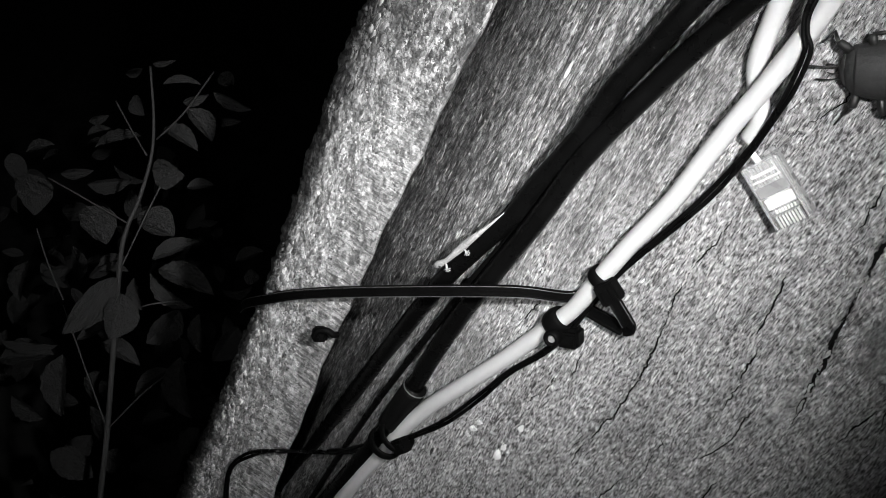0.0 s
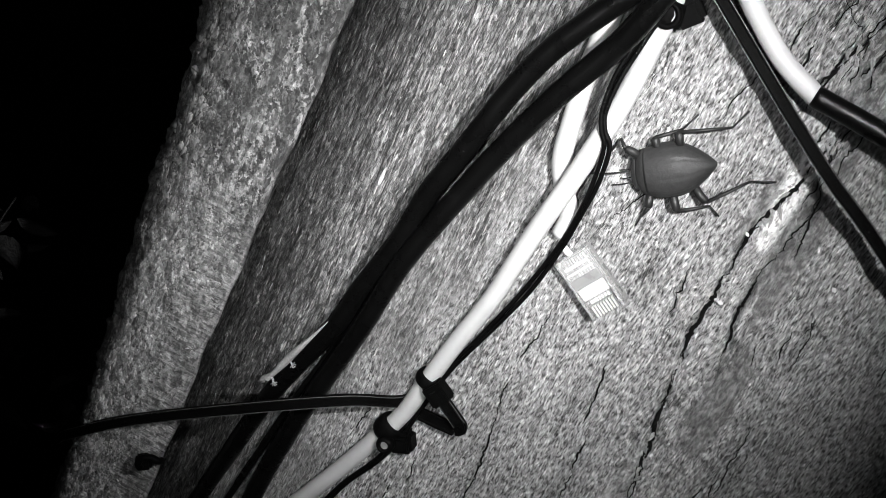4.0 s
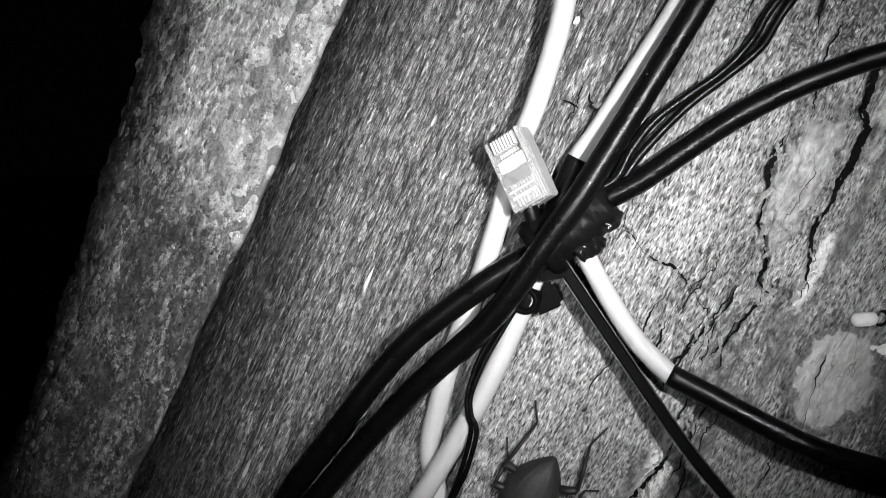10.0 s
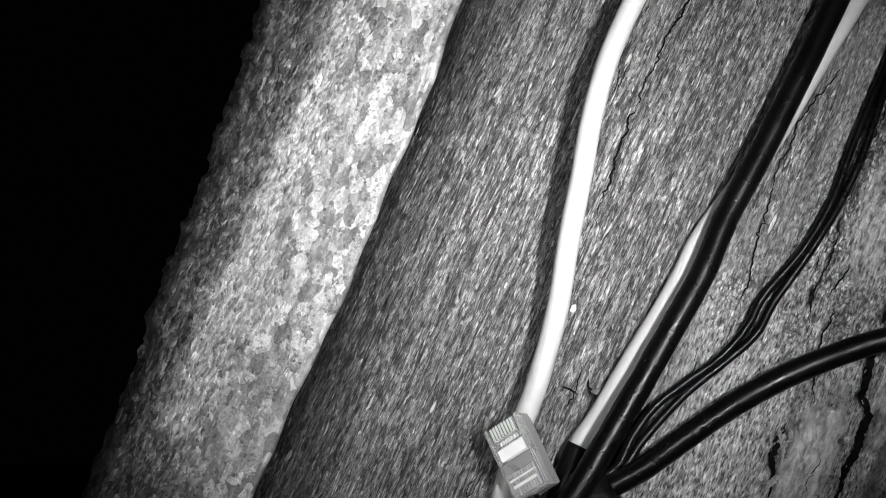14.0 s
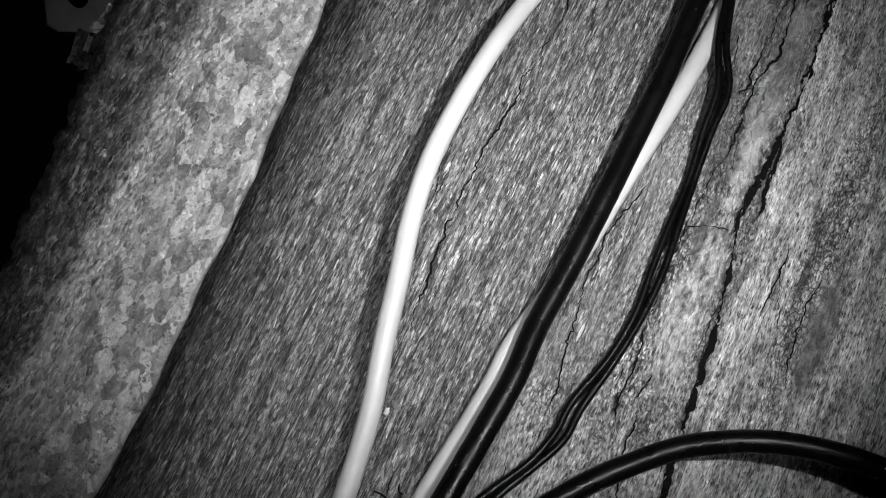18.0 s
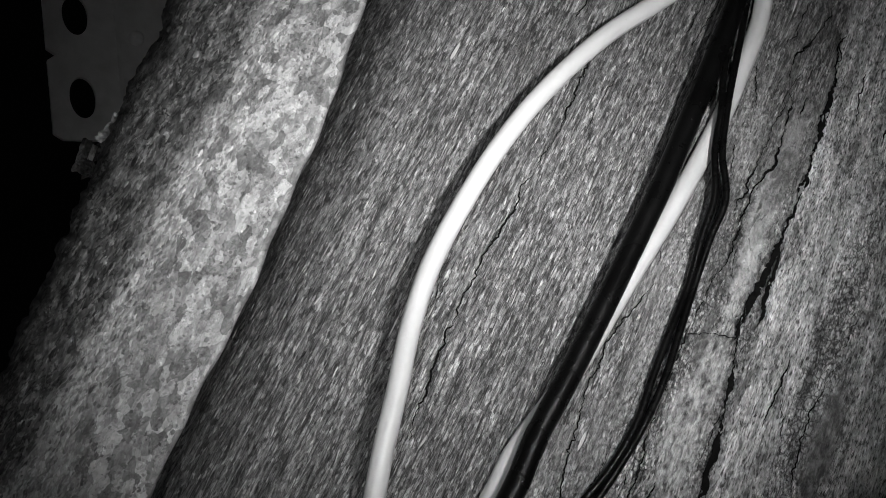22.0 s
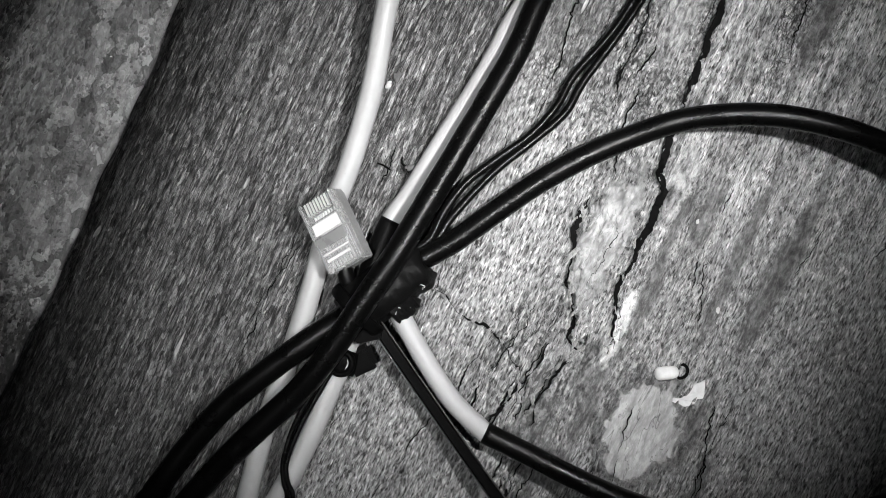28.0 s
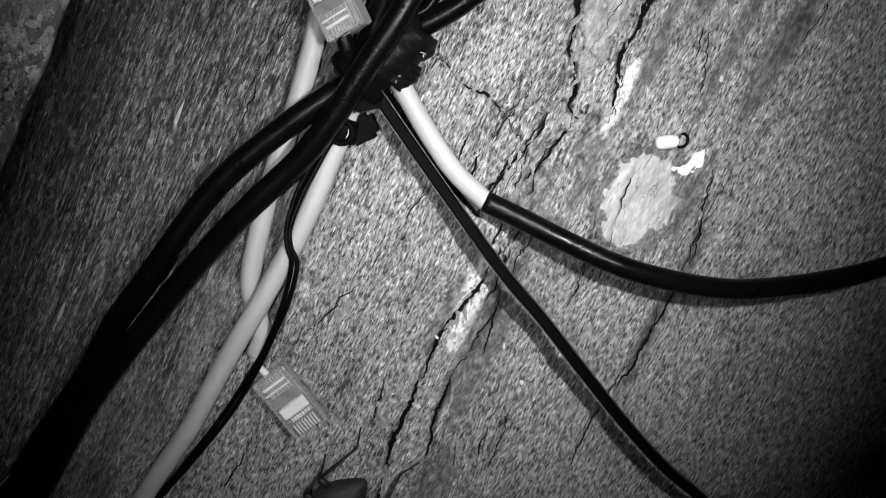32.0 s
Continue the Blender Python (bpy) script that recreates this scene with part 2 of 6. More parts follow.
        col = blend(nt, calc(nt, "MULTIPLY", where, 0.8), col, what)
    if chips:
        col = own_tone(nt, col, 0.7, 1.4)
    link(nt, col, b.inputs["Base Color"])
    b.inputs["Roughness"].default_value = 0.8
    b.inputs["Specular IOR Level"].default_value = 0.3
    cut = blend(nt, there, slit, craze)
    high = many((blend(nt, there, fibre, skin), 1.0), (lump, 0.6), (cut, 0.25), (shred_gap, 0.1))
    calm = calc(nt, "ADD", calc(nt, "MULTIPLY", bare, 0.8), calc(nt, "MULTIPLY", plate, 0.35))
    high = calc(nt, "MULTIPLY", high, calc(nt, "SUBTRACT", 1.0, calm))
    bump(nt, b, high, 1.0, 0.0026)
    return m


def bark_material(chips=False):
    """Thick flaky bark: pale scaly inner side, crumbled middle, dark outer plates, blotched grey below and chips with fine wrinkles lowest."""
    m, nt, b = blank("loose_bark_chips" if chips else "flaky_bark")
    uv = coords(nt, "trunk")
    edge = nt.nodes.new("ShaderNodeUVMap")
    edge.uv_map = "across"
    se, su = nt.nodes.new("ShaderNodeSeparateXYZ"), nt.nodes.new("ShaderNodeSeparateXYZ")
    link(nt, edge.outputs[0], se.inputs[0])
    link(nt, uv, su.inputs[0])

    def many(*terms):
        total = calc(nt, "MULTIPLY", terms[0][0], terms[0][1])
        for f, w in terms[1:]:
            total = calc(nt, "ADD", total, calc(nt, "MULTIPLY", f, w))
        return total

    def field(across, along, detail=2, rough=0.55, distort=0.0):
        return noise_of(nt, coords(nt, "trunk", (across, along, 1)), 1, detail, rough, distort)

    def scales(ratio, size, warp):
        """A grey for each scale, and nought along its edge."""
        v = coords(nt, "trunk", (1.0, ratio, 1))
        return cells_of(nt, v, size, warp), calc(nt, "MULTIPLY", cells_of(nt, v, size, warp, True), 4.5, True)

    def darker(col, fac, low, full=0.8):
        return blend(nt, 1.0, col, ramp(nt, fac, (0.0, low), (full, 1.0)), "MULTIPLY")

    large, large_gap = scales(0.6, 300, 0.0050)
    chip, chip_gap = scales(0.42, 1100, 0.0030)
    ridge, blotch, wide = field(560, 190, 4, 0.62, 0.9), field(150, 95, 4, 0.6, 0.8), field(70, 34, 4, 0.6)
    mottle, speck = field(330, 230, 3, 0.6, 0.6), field(620, 430, 2)
    wrinkle = field(110, 760, 3, 0.6, 0.8)
    fine = noise_of(nt, uv, 1500, 1, 0.5)
    torn = ramp(nt, field(130, 80, 3, 0.6), (0.48, 0.0), (0.58, 1.0))
    # pale side: broad smooth scales, dark flecks, a few torn dark spots
    pale = ramp(nt, many((mottle, 0.45), (large, 0.36), (chip, 0.12), (fine, 0.07)), (0.32, 0.12), (0.44, 0.2), (0.53, 0.265), (0.64, 0.4))
    pale = blend(nt, torn, pale, darker(pale, chip_gap, 0.6, 0.4))
    pale = darker(pale, blend(nt, torn, large_gap, 1.0), 0.8, 0.4)
    pale = blend(nt, ramp(nt, speck, (0.29, 0.75), (0.33, 0.0)), pale, 0.14)
    pale = blend(nt, ramp(nt, blotch, (0.35, 0.8), (0.4, 0.0)), pale, blend(nt, 1.0, 0.24, ramp(nt, chip, (0.0, 0.5), (1.0, 1.4)), "MULTIPLY"))
    # crumbled middle
    mid = ramp(nt, many((chip, 0.15), (ridge, 0.6), (speck, 0.25)), (0.34, 0.05), (0.42, 0.16), (0.49, 0.27), (0.56, 0.38), (0.66, 0.58))
    # dark plates
    dark = ramp(nt, many((ridge, 0.5), (mottle, 0.3), (chip, 0.2)), (0.36, 0.015), (0.46, 0.055), (0.55, 0.1), (0.66, 0.22))
    split = field(170, 45, 4, 0.62, 0.7)
    split = calc(nt, "MULTIPLY", calc(nt, "ABSOLUTE", calc(nt, "SUBTRACT", split, 0.5)), 50.0, True)
    dark = darker(dark, split, 0.1)
    # blotched lower part: dull ground, pale torn ridges
    dull = darker(ramp(nt, many((chip, 0.25), (mottle, 0.4), (speck, 0.35)), (0.32, 0.03), (0.5, 0.065), (0.66, 0.12)), chip_gap, 0.75, 0.4)
    worn = ramp(nt, many((field(120, 42, 5, 0.68, 1.2), 0.88), (chip, 0.12)), (0.5, 0.0), (0.58, 1.0))
    low = blend(nt, worn, dull, darker(ramp(nt, many((chip, 0.3), (mottle, 0.3), (speck, 0.4)), (0.34, 0.08), (0.5, 0.17), (0.64, 0.28)), chip_gap, 0.7, 0.4))
    # lowest part: crisp chips outside, fine wrinkles inside
    crisp = darker(ramp(nt, many((chip, 0.35), (ridge, 0.65)), (0.3, 0.09), (0.43, 0.16), (0.53, 0.22), (0.66, 0.36)), chip_gap, 0.7, 0.4)
    lined = ramp(nt, many((wrinkle, 0.75), (chip, 0.25)), (0.36, 0.08), (0.46, 0.15), (0.54, 0.21), (0.64, 0.31))
    across = calc(nt, "ADD", se.outputs[0], calc(nt, "ADD", calc(nt, "MULTIPLY", calc(nt, "SUBTRACT", wide, 0.5), 0.35), calc(nt, "MULTIPLY", calc(nt, "SUBTRACT", ridge, 0.5), 0.3)))
    deep = blend(nt, ramp(nt, across, (0.4, 0.0), (0.5, 1.0)), lined, crisp)
    down = calc(nt, "MULTIPLY", calc(nt, "ADD", calc(nt, "ADD", su.outputs[1], 0.155), calc(nt, "MULTIPLY", calc(nt, "SUBTRACT", wide, 0.5), 0.08)), -30.0, True)
    low = blend(nt, down, low, deep)
    up = calc(nt, "MULTIPLY", calc(nt, "ADD", calc(nt, "ADD", su.outputs[1], calc(nt, "SUBTRACT", PALE_END, calc(nt, "MULTIPLY", se.outputs[0], 0.03))), calc(nt, "MULTIPLY", calc(nt, "SUBTRACT", blotch, 0.5), 0.06)), 110.0, True)
    top = blend(nt, ramp(nt, across, (0.42, 0.0), (0.54, 1.0)), pale, mid)
    col = blend(nt, up, low, top)
    outer = calc(nt, "ADD", across, calc(nt, "MULTIPLY", su.outputs[1], 0.7))
    col = blend(nt, ramp(nt, outer, (0.64, 0.0), (0.72, 1.0)), col, dark)
    if chips:
        col = own_tone(nt, col, 0.5, 1.4)
    link(nt, col, b.inputs["Base Color"])
    b.inputs["Roughness"].default_value = 0.85
    b.inputs["Specular IOR Level"].default_value = 0.3
    calm = ramp(nt, across, (0.36, 0.45), (0.5, 1.0))
    high = many((ridge, 0.8), (mottle, 0.4), (large, 0.2), (large_gap, 0.06), (chip, 0.2), (chip_gap, 0.08))
    high = calc(nt, "ADD", calc(nt, "MULTIPLY", high, calm), calc(nt, "MULTIPLY", calc(nt, "MULTIPLY", wrinkle, down), 0.5))
    bump(nt, b, high, 1.0, 0.0024)
    return m


def plastic(name, value, rough, vary=0.2, gloss=0.3):
    m, nt, b = blank(name)
    v = coords(nt)
    dirt = noise_of(nt, v, 90, 5, 0.6)
    spots = noise_of(nt, v, 700, 2, 0.5)
    col = ramp(nt, dirt, (0.3, value * (1 - vary)), (0.7, min(0.9, value * (1 + vary * 0.5))))
    col = blend(nt, ramp(nt, spots, (0.74, 0.0), (0.8, 0.5)), col, max(0.05, value * 0.6))
    link(nt, col, b.inputs["Base Color"])
    link(nt, ramp(nt, dirt, (0.3, rough * 0.75), (0.7, rough * 1.35)), b.inputs["Roughness"])
    b.inputs["Specular IOR Level"].default_value = gloss
    bump(nt, b, noise_of(nt, v, 900, 4, 0.65), 0.45, 0.0003)
    return m


def clear_material():
    m, nt, b = blank("clear_plastic")
    v = coords(nt)
    b.inputs["Base Color"].default_value = grey(0.84)
    b.inputs["Transmission Weight"].default_value = 0.8
    b.inputs["IOR"].default_value = 1.45
    link(nt, ramp(nt, noise_of(nt, v, 400, 3), (0.3, 0.05), (0.7, 0.2)), b.inputs["Roughness"])
    return m


def glow_material():
    m, nt, b = blank("infrared_diode")
    b.inputs["Base Color"].default_value = grey(0.0)
    b.inputs["Emission Color"].default_value = grey(1.0)
    b.inputs["Emission Strength"].default_value = LAMP_POWER
    return m


def leaf_material():
    m, nt, b = blank("leaf")
    v = coords(nt)
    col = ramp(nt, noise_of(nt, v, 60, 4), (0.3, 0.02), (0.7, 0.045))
    b.inputs["Specular IOR Level"].default_value = 0.12
    link(nt, col, b.inputs["Base Color"])
    b.inputs["Roughness"].default_value = 0.5
    bump(nt, b, noise_of(nt, v, 6, 5, 0.65), 0.5, 0.06)
    return m


PALE_END = 0.078
WOOD, BARK = wood_material(), bark_material()
SPLINTER, CHIP = wood_material(True), bark_material(True)
# near-black standing in for shade deep in cracks; also the peg's hole rim
GAP_SHADE = simple("gap_shade", 0.004, 0.95, gloss=0.05)
WHITE = plastic("white_jacket", 0.31, 0.38, 0.08)
BLACK = plastic("black_jacket", 0.0016, 0.27, gloss=0.11)
STRAP = plastic("black_nylon", 0.002, 0.5, gloss=0.02)
# much paler than the strap: the glint of its edges put into the colour
RIB = plastic("nylon_edge_glint", 0.05, 0.3, 0.6)
TAPE = plastic("black_tape", 0.003, 0.4, gloss=0.06)
CLEAR, GLOW, LEAF = clear_material(), glow_material(), leaf_material()
COPPER = simple("bare_contact", 0.48, 0.4, 0.3, 0.1)
STEEL = simple("nail_steel", 0.2, 0.5, 0.3, 0.2)
ZINC = simple("galvanised_steel", 0.6, 0.5, 0.1, 0.25, 120)
SMOKE = plastic("smoked_plastic", 0.05, 0.3)
MILK = plastic("cloudy_plastic", 0.17, 0.3)
CORE = plastic("wire_core", 0.55, 0.4, 0.1)
SHELL = simple("beetle_shell", 0.016, 0.6, 0.0, 0.5, 900, 0.0003, 0.25)
LIMB = simple("beetle_limb", 0.008, 0.5, 0.0, 0.3, 900, 0.0003, 0.3)
SKIN = simple("gecko_skin", 0.23, 0.6, 0.0, 0.5, 1600, 0.0004)
LICHEN = simple("pale_lichen", 0.6, 0.9, 0.0, 0.15, 500)
CRUST = simple("grey_lichen", 0.42, 0.9, 0.0, 0.5, 1200)
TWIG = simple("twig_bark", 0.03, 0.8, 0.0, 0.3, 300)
SOIL = simple("soil", 0.09, 0.95, 0.0, 0.4, 12, 0.004)
CUP = simple("lamp_cup", 0.03, 0.6)
FLAKE = simple("loose_flake", 0.27, 0.9, 0.0, 0.75, 4.0, 0.02)


# ---------------------------------------------------------------- mesh helpers
def mesh_of(name, verts, faces, smooth=True):
    me = bpy.data.meshes.new(name)
    me.from_pydata([tuple(v) for v in verts], [], faces)
    if smooth:
        me.shade_smooth()
    return me


def mesh_from_bm(name, bm, smooth=False):
    me = bpy.data.meshes.new(name)
    bmesh.ops.recalc_face_normals(bm, faces=bm.faces[:])
    bm.to_mesh(me)
    bm.free()
    if smooth:
        me.shade_smooth()
    return me


def part(name, data, material, parent=None, label=""):
    """Links a mesh or a bmesh as one object, under its thing or part if one is given."""
    if isinstance(data, bmesh.types.BMesh):
        data = mesh_from_bm(name, data)
    if material and not data.materials:
        data.materials.append(material)
    ob = new(name, data)
    ob.parent = parent
    return tagged(ob, label)


def thing(name, label, category, group="", m=None):
    ob = new(name)
    ob.empty_display_size = 0.01
    if m is not None:
        ob.matrix_world = m
    return tagged(ob, label, category, group)


def lattice(x, y, seed):
    """Smooth value noise in -1..1 on arrays."""
    table = np.random.RandomState(seed).rand(256, 256) * 2 - 1
    xi, yi = np.floor(x).astype(int), np.floor(y).astype(int)
    fx, fy = x - xi, y - yi
    fx, fy = fx * fx * (3 - 2 * fx), fy * fy * (3 - 2 * fy)
    a, b = table[xi % 256, yi % 256], table[(xi + 1) % 256, yi % 256]
    c, d = table[xi % 256, (yi + 1) % 256], table[(xi + 1) % 256, (yi + 1) % 256]
    return (a * (1 - fx) + b * fx) * (1 - fy) + (c * (1 - fx) + d * fx) * fy


def cloud(x, y, seed, octaves=4, fall=0.5):
    total, gain = 0, 1.0
    for k in range(octaves):
        total = total + gain * lattice(x * 2**k + 17.3 * k, y * 2**k + 9.1 * k, seed + k)
        gain *= fall
    return total


# ---------------------------------------------------------------- the leaning trunk: its own coordinates
# s runs across the trunk, a along it, h stands off its bark; all in metres
DIST, FACING, LEAN = 0.32, radians(24.0), radians(25.0)
INTO = Vector((math.sin(FACING), math.cos(FACING), 0))
LEVEL = Vector((math.cos(FACING), -math.sin(FACING), 0))
ALONG = math.cos(LEAN) * Vector((0, 0, 1)) + math.sin(LEAN) * LEVEL
ACROSS = math.cos(LEAN) * LEVEL - math.sin(LEAN) * Vector((0, 0, 1))
N_INTO, N_ALONG, N_ACROSS, N_EYE = (np.array(v) for v in (INTO, ALONG, ACROSS, EYE))


def fold_at(a):
    """Where the smooth face meets the flaky bark."""
    c = np.clip(a, -0.4, 0.22)
    return -0.643 * c**3 - 0.2629 * c**2 - 0.0181 * c - 0.0782 - 0.03 * (a - c) + 0.0004 * np.sin(a * 97 + 1) + 0.0003 * np.sin(a * 263)


def rim_at(a):
    """The outer rim of the flaky bark."""
    c = np.clip(a, -0.42, 0.26)
    return -0.1516 * c**2 - 0.0991 * c - 0.1298 - 0.05 * (a - c)


def face_depth(s, a):
    f = np.maximum(s - fold_at(a), 0)
    return 0.044 * np.exp(-f / 0.030) + 0.011 * np.log1p(np.exp((0.014 + 0.006 / (1 + np.exp((a + 0.06) / 0.03)) - f) / 0.004)) + np.maximum(s - 0.03, 0) ** 2 / 0.62 + np.maximum(s - 0.09, 0) ** 2 / 0.26 * (1 - 0.6 * np.tanh((a + 0.03) / 0.04))


def bark_depth(u):
    u = np.clip(u, 0, 1)
    inner = 0.010 - 0.004 * ((0.42 - u) / 0.42) ** 2.0
    outer = 0.010 + 0.05 * (1 - np.maximum(1 - ((u - 0.42) / 0.58) ** 8, 0) ** 0.4)
    return np.where(u < 0.42, inner, outer)


def depth(s, a):
    u = (s - fold_at(a)) / (rim_at(a) - fold_at(a))
    return np.where(u > 0, bark_depth(u), face_depth(s, a))


def place(s, a, q):
    """World places of arrays s, a at depth q behind the plane that touches the trunk."""
    base = np.multiply.outer(s, N_ACROSS) + np.multiply.outer(a, N_ALONG) + DIST * N_INTO
    return N_EYE + base * (1 + np.asarray(q) / DIST)[..., None]


def spot(s, a, h=0.0):
    """The world place h millimetres off the bark at s, a in millimetres."""
    s, a = np.float64(s * 0.001), np.float64(a * 0.001)
    return Vector(place(s, a, depth(s, a) - h * 0.001))


def seat(s, a, h=0.0, turn=0.0):
    """A pose on the bark: z off the bark, x along the trunk turned by some degrees towards its right side."""
    o, e = spot(s, a, h), 1.5
    x = (spot(s, a + e, h) - spot(s, a - e, h)).normalized()
    y = (spot(s - e, a, h) - spot(s + e, a, h)).normalized()
    z = x.cross(y).normalized()
    y = z.cross(x)
    m = Matrix((x, y, z)).transposed().to_4x4()
    m.translation = o
    return m @ pose(0, 0, 0, 0, 0, -turn)


# cracks along the grain, millimetres across and along the trunk: half width, then places
LONG_CRACKS = [
    (1.5, [(56, 239), (60.5, 219), (61, 199), (62.5, 171), (61.3, 158), (60.2, 139), (59, 127), (61, 116), (63.3, 102), (64.7, 88), (65.8, 76), (66.4, 64), (66.2, 56), (68.2, 39), (71.5, 35), (72.2, 24), (71.7, 9), (71.5, 2), (74.9, -7), (76.6, -15)]),
    (0.85, [(44.6, 120), (45.2, 104), (45, 87), (46.3, 71), (46.3, 60), (48.7, 50)]),
    (1.1, [(52.6, 24.8), (52, 19.3), (52.7, 12.8), (55.3, 7), (56.3, 2.3), (57, -0.9), (60.6, -4.5), (64.2, -11.7), (63.5, -15.5), (67.1, -17.4), (69.9, -17.9)]),
    (0.6, [(22.9, -18.6), (26.5, -18.7), (31.5, -21.8), (35.4, -22.6), (40.4, -22), (45.1, -24.3), (47.9, -24.7), (50.1, -27.3), (54.1, -29), (57.3, -32.9)]),
]
SPLIT_CRACKS = [
    (0.85, [(65.4, -57), (64, -67), (62.6, -77), (58.7, -94), (59.3, -108), (59.3, -125), (61, -142), (63.6, -154), (67.7, -173), (70.6, -194)]),
    (0.4, [(20.6, -142), (19.3, -150), (18.1, -165), (17.8, -182), (21.3, -198), (23.4, -216), (23.8, -233), (20.8, -254), (20.6, -277)]),
    (0.25, [(35, -66), (30.7, -85), (25.7, -99), (21.5, -110), (18.4, -120)]),
    (0.42, [(-15.4, 228), (-15, 208), (-16.5, 179), (-16, 164), (-18.1, 145), (-19.3, 126), (-21.2, 108), (-20.8, 91), (-21, 85), (-19.4, 71), (-18.5, 59), (-17.6, 45)]),
    (0.3, [(-20.3, -21), (-19.9, -32), (-20.3, -45), (-19.9, -54), (-20.6, -65)]),
]
LOW_CRACKS = [
    (0.3, [(27, 153), (29.8, 128), (24.2, 106), (24.1, 89), (25.6, 73), (28.5, 57), (29.3, 43), (30.2, 19)]),
    (0.45, [(-7.8, 7.6), (-5.7, 7.9), (-2.9, 7.4)]),
    (0.6, [(-1.8, 12.7), (-0.5, 10.6), (1.8, 8.8)]),
    (0.45, [(57, -127), (62.4, -146), (64.6, -162), (70, -186), (71.7, -198)]),
    (0.55, [(44.5, 117.5), (49, 120.5), (53, 121), (58, 123), (62.5, 122.5)]),
    (0.7, [(57.5, 138.5), (58.5, 131), (59, 122)]),
    (0.3, [(75, 128), (76.2, 123), (75.5, 108), (75, 100)]),
    (0.3, [(120, -58), (115, -83), (114, -100), (115, -122)]),
    (0.25, [(12.8, -57), (12.1, -63), (11.7, -73)]),
]
UPPER_CRACKS = [
    (0.6, [(50.6, 249.3), (50.2, 238.9), (47.8, 230.2), (44.7, 223.7), (45.4, 216.7), (47.8, 208.1), (49.6, 204.2), (50.6, 196.5), (51.2, 182.8), (47.8, 172.1), (47.5, 163.1), (48.5, 150.4), (46.5, 138), (45, 120)]),
    (0.4, [(47.2, 207.3), (46, 196.6), (46.8, 189.9), (45.2, 172), (45.6, 160)]),
    (0.35, [(42.6, 246), (42.6, 236.4), (42.6, 231.4), (40.5, 228.4), (41.3, 224.5)]),
    (0.9, [(62.4, 157.1), (63, 144.9), (63.3, 135.7), (63.7, 129.1)]),
    (0.35, [(58, 240.2), (56.8, 234.6), (59.2, 222.2), (60.2, 217.8)]),
    (0.4, [(75.5, 118), (77.6, 112), (78.7, 105.8)]),
    (0.3, [(91.5, 149.1), (90.8, 136.3), (89.4, 125.6), (86.8, 110.6), (87.4, 97.5), (88.8, 85.1)]),
    (0.45, [(117.1, -14.7), (116.5, -20.9), (116.6, -34.1), (117.4, -43.3), (118.2, -54.4), (117.6, -68.6), (116.9, -82.8), (116.6, -92), (117.8, -100.6)]),
    (0.7, [(59.7, -19.1), (59.4, -24.7), (58, -30.8), (55.9, -39.1), (53.8, -45.6), (53.5, -48.6)]),
    (0.6, [(67.1, -19.2), (66.5, -24.9), (64.4, -31.3), (63.8, -37.1), (64.6, -44.1)]),
    (0.3, [(21.6, -5.1), (22.2, -13.6), (22.9, -18.6)]),
    (0.3, [(51.4, -5.3), (51.5, -17.7), (49.4, -24.1)]),
    (0.4, [(111.3, -14.5), (113.7, -24.7), (116.9, -34.7), (118.5, -43.6)]),
    (0.35, [(90.4, -25.7), (91.9, -38.2), (94.1, -48.6)]),
    (0.55, [(72, -75.2), (69.8, -87.2), (67.4, -104.6), (68.7, -118.5), (71.6, -134), (74.5, -145.5)]),
]
CRACKS = LONG_CRACKS + SPLIT_CRACKS + LOW_CRACKS + UPPER_CRACKS


def crack_line(points, seed, step=0.7):
    """A crooked line through the places, in metres, every step millimetres."""
    rng = random.Random(seed)
    out = []
    for (s0, a0), (s1, a1) in zip(points, points[1:]):
        n = max(2, int(math.hypot(s1 - s0, a1 - a0) / step))
        for k in range(n):
            out.append((s0 + (s1 - s0) * k / n, a0 + (a1 - a0) * k / n))
    out.append(points[-1])
    drift = np.array([0.0])
    for _ in out[1:]:
        drift = np.append(drift, drift[-1] * 0.72 + rng.uniform(-0.32, 0.32) * (2.6 if rng.random() < 0.16 else 1))
    other = np.roll(drift, 7) * np.minimum(1, np.minimum(np.arange(len(out)), np.arange(len(out))[::-1]) / 8)
    return np.array([(s + d, a + 0.8 * e) for (s, a), d, e in zip(out, drift, other)]) * 0.001


# shallow gullies: depth and half width, then places
GULLIES = [
    (3.0, 2.4, [(-52, 65.2), (-38.8, 68.1), (-21, 73.7), (-8.9, 80.4), (13.7, 80.9), (25.5, 85.9), (42.2, 85.8), (60, 88)]),
    (2.2, 2.2, [(-81.4, 115.1), (-59.6, 118.8), (-39.4, 118.6), (-19.7, 118), (2.9, 114.5), (26.8, 115.6), (42, 115.5), (62.5, 113.5)]),
    (2.6, 2.4, [(-150, 73), (-135, 70), (-104, 67), (-87, 69), (-70, 71.5), (-52, 73)]),
    (2.2, 1.7, [(-44.2, 62.5), (-41.1, 63), (-25, 64.8), (-16.6, 70.1)]),
]

